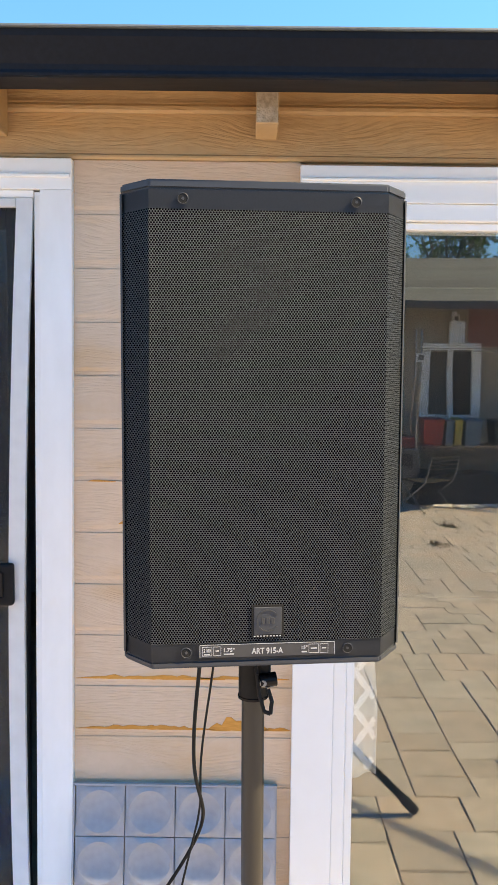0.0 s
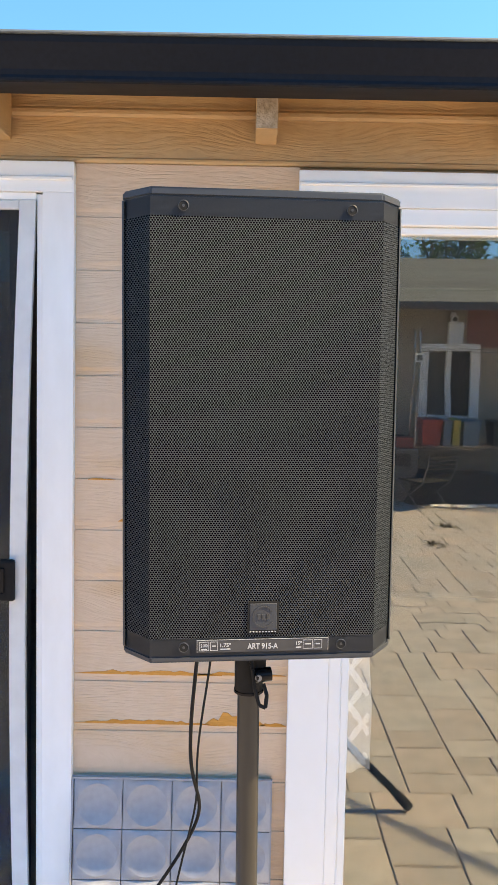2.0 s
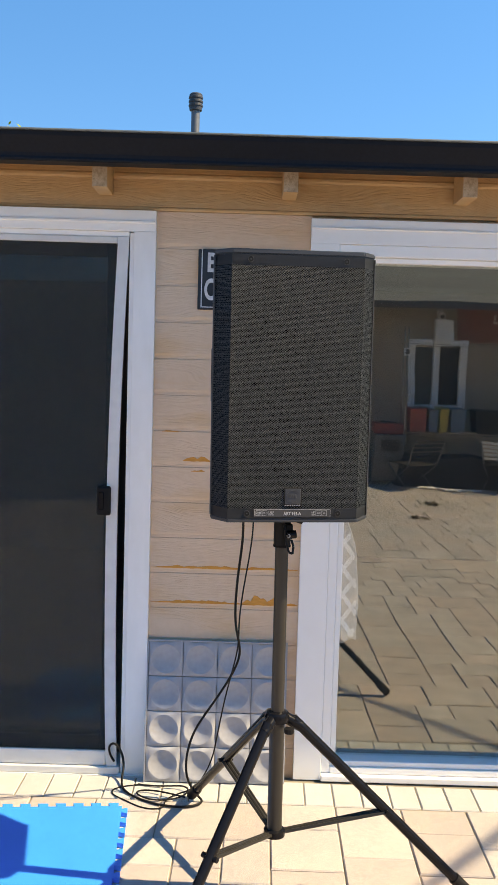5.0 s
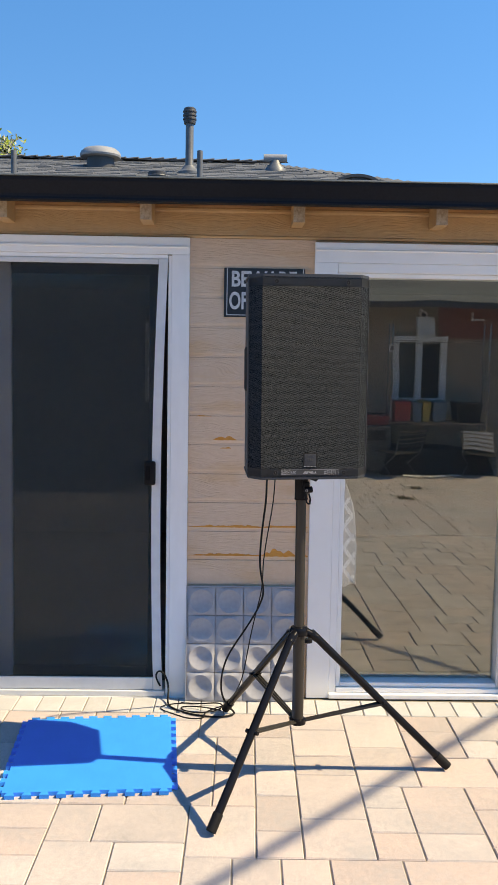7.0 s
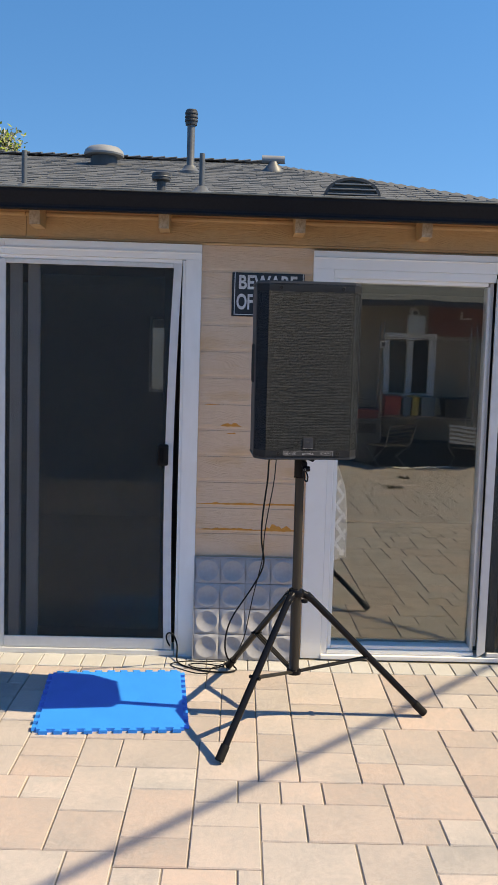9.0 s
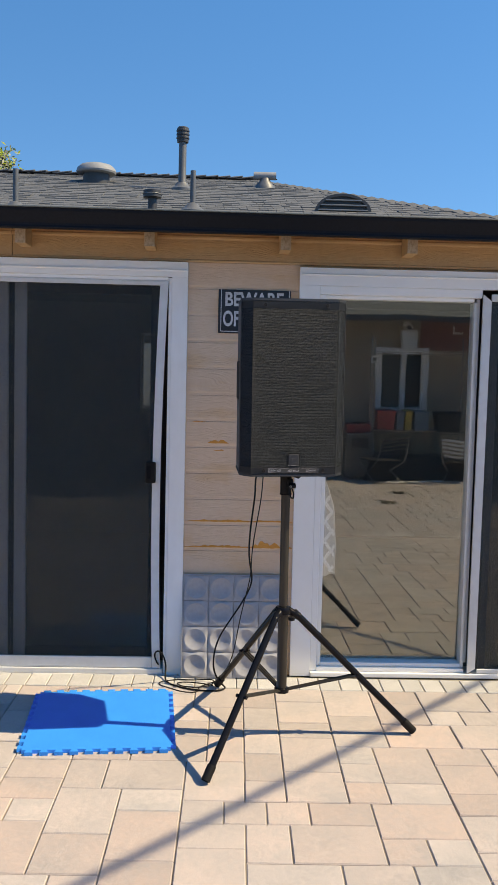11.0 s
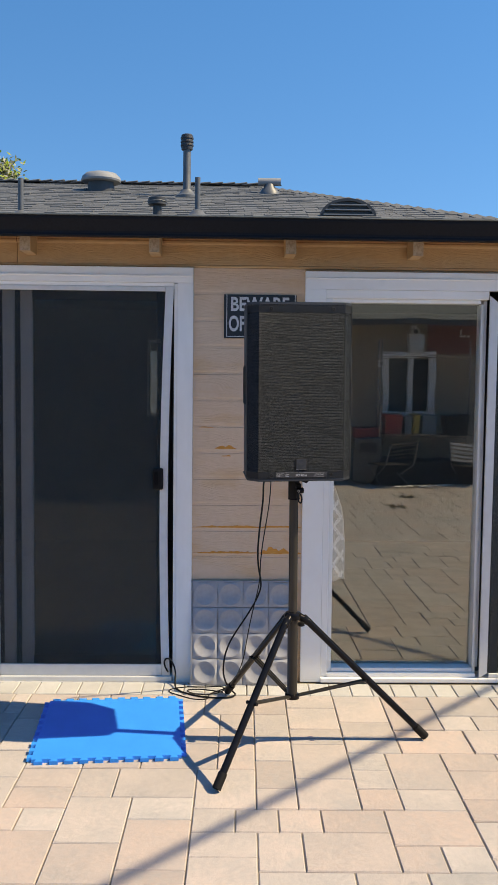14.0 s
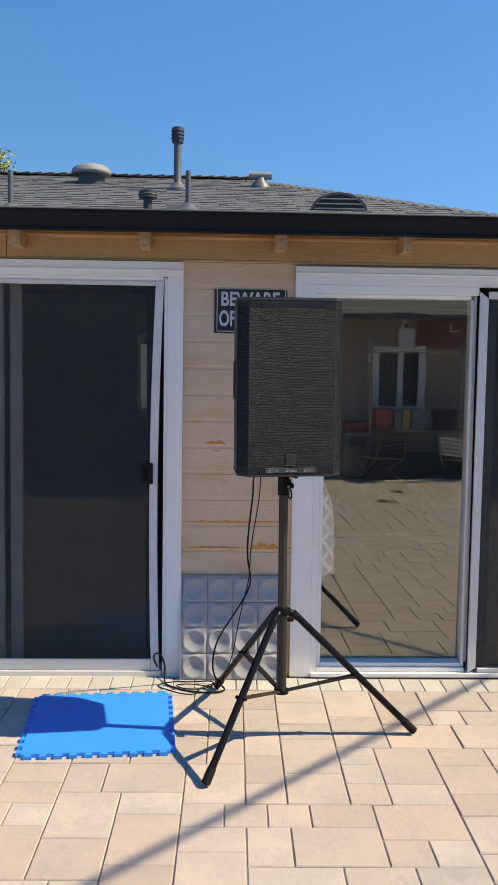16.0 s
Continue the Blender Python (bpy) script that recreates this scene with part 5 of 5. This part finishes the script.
# trees: behind the house, and beyond the neighbour
def tree(x, y, base, height, crown_r, seed, leafmat, label, n=1500, leaf=0.16):
    rnd = random.Random(seed)
    t = thing("tree", label, "tree", Matrix.Translation((x, y, base)), "trees")
    bm = bmesh.new()
    rod(bm, (0, 0, 0), (0.1, 0.05, height * 0.55), 0.16, 0.10, 10)
    tips = []
    for k in range(9):
        a = k * 2.4
        p0 = Vector((0.1, 0.05, height * rnd.uniform(0.35, 0.55)))
        p1 = p0 + Vector((math.cos(a) * crown_r * rnd.uniform(0.4, 0.8), math.sin(a) * crown_r * rnd.uniform(0.4, 0.8), height * rnd.uniform(0.15, 0.4)))
        rod(bm, p0, p1, 0.06, 0.02, 7)
        tips.append(p1)
    part("trunk", bm, "bark", t, smooth=True)
    vs, fs = [], []
    clumps = [p + Vector((rnd.gauss(0, 1), rnd.gauss(0, 1), rnd.gauss(0, 1))) * crown_r * 0.33 for p in tips for _ in range(5)]
    clumps += [Vector((0.1, 0.05, height * 0.85)) + Vector((rnd.gauss(0, 1), rnd.gauss(0, 1), rnd.gauss(0, 0.6))) * crown_r * 0.35 for _ in range(8)]
    for k in range(n):
        c = rnd.choice(clumps) + Vector((rnd.gauss(0, 1), rnd.gauss(0, 1), rnd.gauss(0, 0.8))) * crown_r * 0.13
        d = Vector((rnd.gauss(0, 1), rnd.gauss(0, 1), rnd.gauss(0, 1))).normalized()
        e = d.orthogonal().normalized() * leaf * 0.28
        d *= leaf * rnd.uniform(0.5, 0.9)
        i = len(vs)
        vs += [c - d, c + e, c + d, c - e]
        fs.append((i, i + 1, i + 2, i + 3))
    me = bpy.data.meshes.new("crown")
    me.from_pydata(vs, [], fs)
    me.materials.append(M[leafmat])
    ob = new("crown", me)
    ob.parent = t


tree(-8.75, 25.0, 0, 9.4, 1.75, 3, "leaf_yellow", "yellow green tree top behind the roof", 22000, 0.13)
for i, (x, h, r) in enumerate(((0.6, 4.1, 1.3), (2.2, 4.7, 1.5), (4.6, 5.6, 1.5), (6.9, 4.9, 1.6), (9.0, 4.6, 1.5), (-2.5, 5.0, 1.6))):
    tree(x, -17.5 - 0.5 * (i % 3), -0.2, h, r, 20 + i, "leaf", "green tree beyond the neighbour's roof", 2600, 0.11)
for k in range(3):
    tagged(tube("utility_wire", [(-12, -15.5, 4.35 + 0.3 * k), (0, -15.5, 4.1 + 0.3 * k), (14, -15.5, 4.3 + 0.3 * k)], 0.012, "rubber"), "thin black utility wire strung behind the neighbouring house", "wire")

# plain fences that close the yard at its sides
for x in (-9.0, 9.0):
    fn = tagged(part("fence_wall", boxed((x - 0.05, FY, -0.3), (x + 0.05, 2.09, 1.6)), "fence"), "plain weathered wood fence closing the yard", "fence", kind="structure")

# ---------------------------------------------------------------- pavers
pave = thing("pavement", "sand coloured concrete pavers laid in a random pattern", "pavement", PATIO, kind="structure")
U, V = 0.0766, 0.0804
rnd = random.Random(11)


def paver_mesh(w, d, jitter):
    g, b, t = 0.0020, 0.0035, 0.05
    bm = bmesh.new()
    x0, x1, y0, y1 = g, w - g, g, d - g
    o = [bm.verts.new(c) for c in ((x0, y0, -t), (x1, y0, -t), (x1, y1, -t), (x0, y1, -t))]
    m = [bm.verts.new(c) for c in ((x0, y0, -b), (x1, y0, -b), (x1, y1, -b), (x0, y1, -b))]
    i = [bm.verts.new(c) for c in ((x0 + b, y0 + b, jitter), (x1 - b, y0 + b, 0), (x1 - b, y1 - b, jitter * 0.5), (x0 + b, y1 - b, 0))]
    for a, c in ((o, m), (m, i)):
        for k in range(4):
            bm.faces.new((a[k], a[(k + 1) % 4], c[(k + 1) % 4], c[k]))
    bm.faces.new(i)
    return bm


# soldier course along the house, one brick wide, in line with the field below it
SKEW = Matrix.Rotation(radians(-0.9), 4, "Z")
sol = mesh(paver_mesh(0.1033, 0.168, 0.0), "paver")
sol.materials.append(M["paver_grey"])
for k in range(-20, 26):
    ob = new("paver", sol)
    ob.parent = pave
    ob.matrix_basis = SKEW @ Matrix.Translation((k * 0.1033 + 0.055, 1.863, rnd.uniform(-0.0015, 0.0008)))

# ashlar field on a three inch module: the laid pattern, by stone size, as lower corners on the grid
LOC = SKEW @ Matrix.Translation((0.0065, 0.009, 0))
LAID = {
    (4, 3): [(8, 20), (5, 15), (9, 15), (3, 6), (-1, 4), (-3, 1), (-10, 10), (-9, 13), (-15, 0)],
    (3, 4): [(2, 19), (4, 11), (-1, 12), (-6, 9), (-12, 6), (-9, 4), (-15, 3), (-17, 15), (-17, 19)],
    (3, 3): [(5, 18), (7, 10), (7, 5), (-6, 2), (1, 1), (-1, 18), (-1, 9), (-6, 20), (-12, 13), (-12, 3)],
    (3, 2): [(5, 21), (2, 17), (2, 15), (10, 18), (4, 9), (7, 13), (7, 8), (0, 7), (-6, 5), (4, 2), (-1, 21), (-1, 16),
             (-9, 8), (-9, 2), (-15, 11), (-15, 9), (-8, 16), (-8, 18)],
    (2, 3): [(-3, 4), (-3, 20), (-3, 17), (-3, 14), (-3, 11), (-5, 13), (-12, 10), (-11, 0), (-17, 9), (-17, 12)],
    (2, 2): [(8, 18), (2, 13), (2, 11), (2, 9), (3, 4), (5, 4), (-2, 7), (-4, 7), (-6, 7), (-3, 9), (-5, 16), (-5, 18),
             (-14, 7), (-16, 7), (-9, 0)],
}
NX0, NX1, NY0, NY1 = -118, 118, -106, 23
taken = set()
pieces = []


def cells(i, j, w, d):
    return [(i + a, j + b) for a in range(w) for b in range(d)]


def lay(i, j, w, d):
    taken.update(cells(i, j, w, d))
    pieces.append((i, j, w, d))


def free(i, j, w, d):
    return j + d <= NY1 and not any(c in taken for c in cells(i, j, w, d))


for (w, d), corners in LAID.items():
    for i, j in corners:
        if free(i, j, w, d):
            lay(i, j, w, d)
# the rest of the yard is laid on at random in the same sizes
kinds = list(LAID)
for i in range(NX0, NX1):
    for j in range(NY0, NY1):
        if (i, j) in taken:
            continue
        rnd.shuffle(kinds)
        fits = [k for k in kinds if free(i, j, *k)]
        snug = [k for k in fits if not free(i, j + k[1], 1, 1) or free(i, j + k[1], 1, 2)]
        w, d = (snug or fits or [(1, 1)])[0]
        if not fits:
            while d < 3 and free(i, j, 1, d + 1):
                d += 1
            while w < 3 and free(i, j, w + 1, d):
                w += 1
        lay(i, j, w, d)
shared = {}
loose_v, loose_f = [], []
count = 0
for i, j, w, d in pieces:
    c = LOC @ Vector(((i + w / 2) * U, (j + d / 2) * V, 0))
    if abs(c.x) > 8.8 or c.y < FY:
        continue
    m = LOC @ Matrix.Translation((i * U, j * V, rnd.uniform(-0.0022, 0.0010)))
    if -1.95 < c.x < 1.75 and c.y > -0.75 and count < 300:
        key = (w, d)
        if key not in shared:
            shared[key] = mesh(paver_mesh(w * U, d * V, 0.0012), "paver")
            shared[key].materials.append(M["paver"])
        ob = new("paver", shared[key])
        ob.parent = pave
        ob.matrix_basis = m
        count += 1
    else:
        k = len(loose_v)
        g, b = 0.0013, 0.0028
        W, D = w * U, d * V
        for q in ((g, g, -0.02), (W - g, g, -0.02), (W - g, D - g, -0.02), (g, D - g, -0.02), (g + b, g + b, 0), (W - g - b, g + b, 0), (W - g - b, D - g - b, 0), (g + b, D - g - b, 0)):
            loose_v.append(m @ Vector(q))
        loose_f += [(k, k + 1, k + 5, k + 4), (k + 1, k + 2, k + 6, k + 5), (k + 2, k + 3, k + 7, k + 6), (k + 3, k, k + 4, k + 7), (k + 4, k + 5, k + 6, k + 7)]
me = bpy.data.meshes.new("paver_field")
me.from_pydata(loose_v, [], loose_f)
me.materials.append(M["paver"])
pf = new("paver_field", me)
pf.parent = pave
pf["kind"] = "stuff"
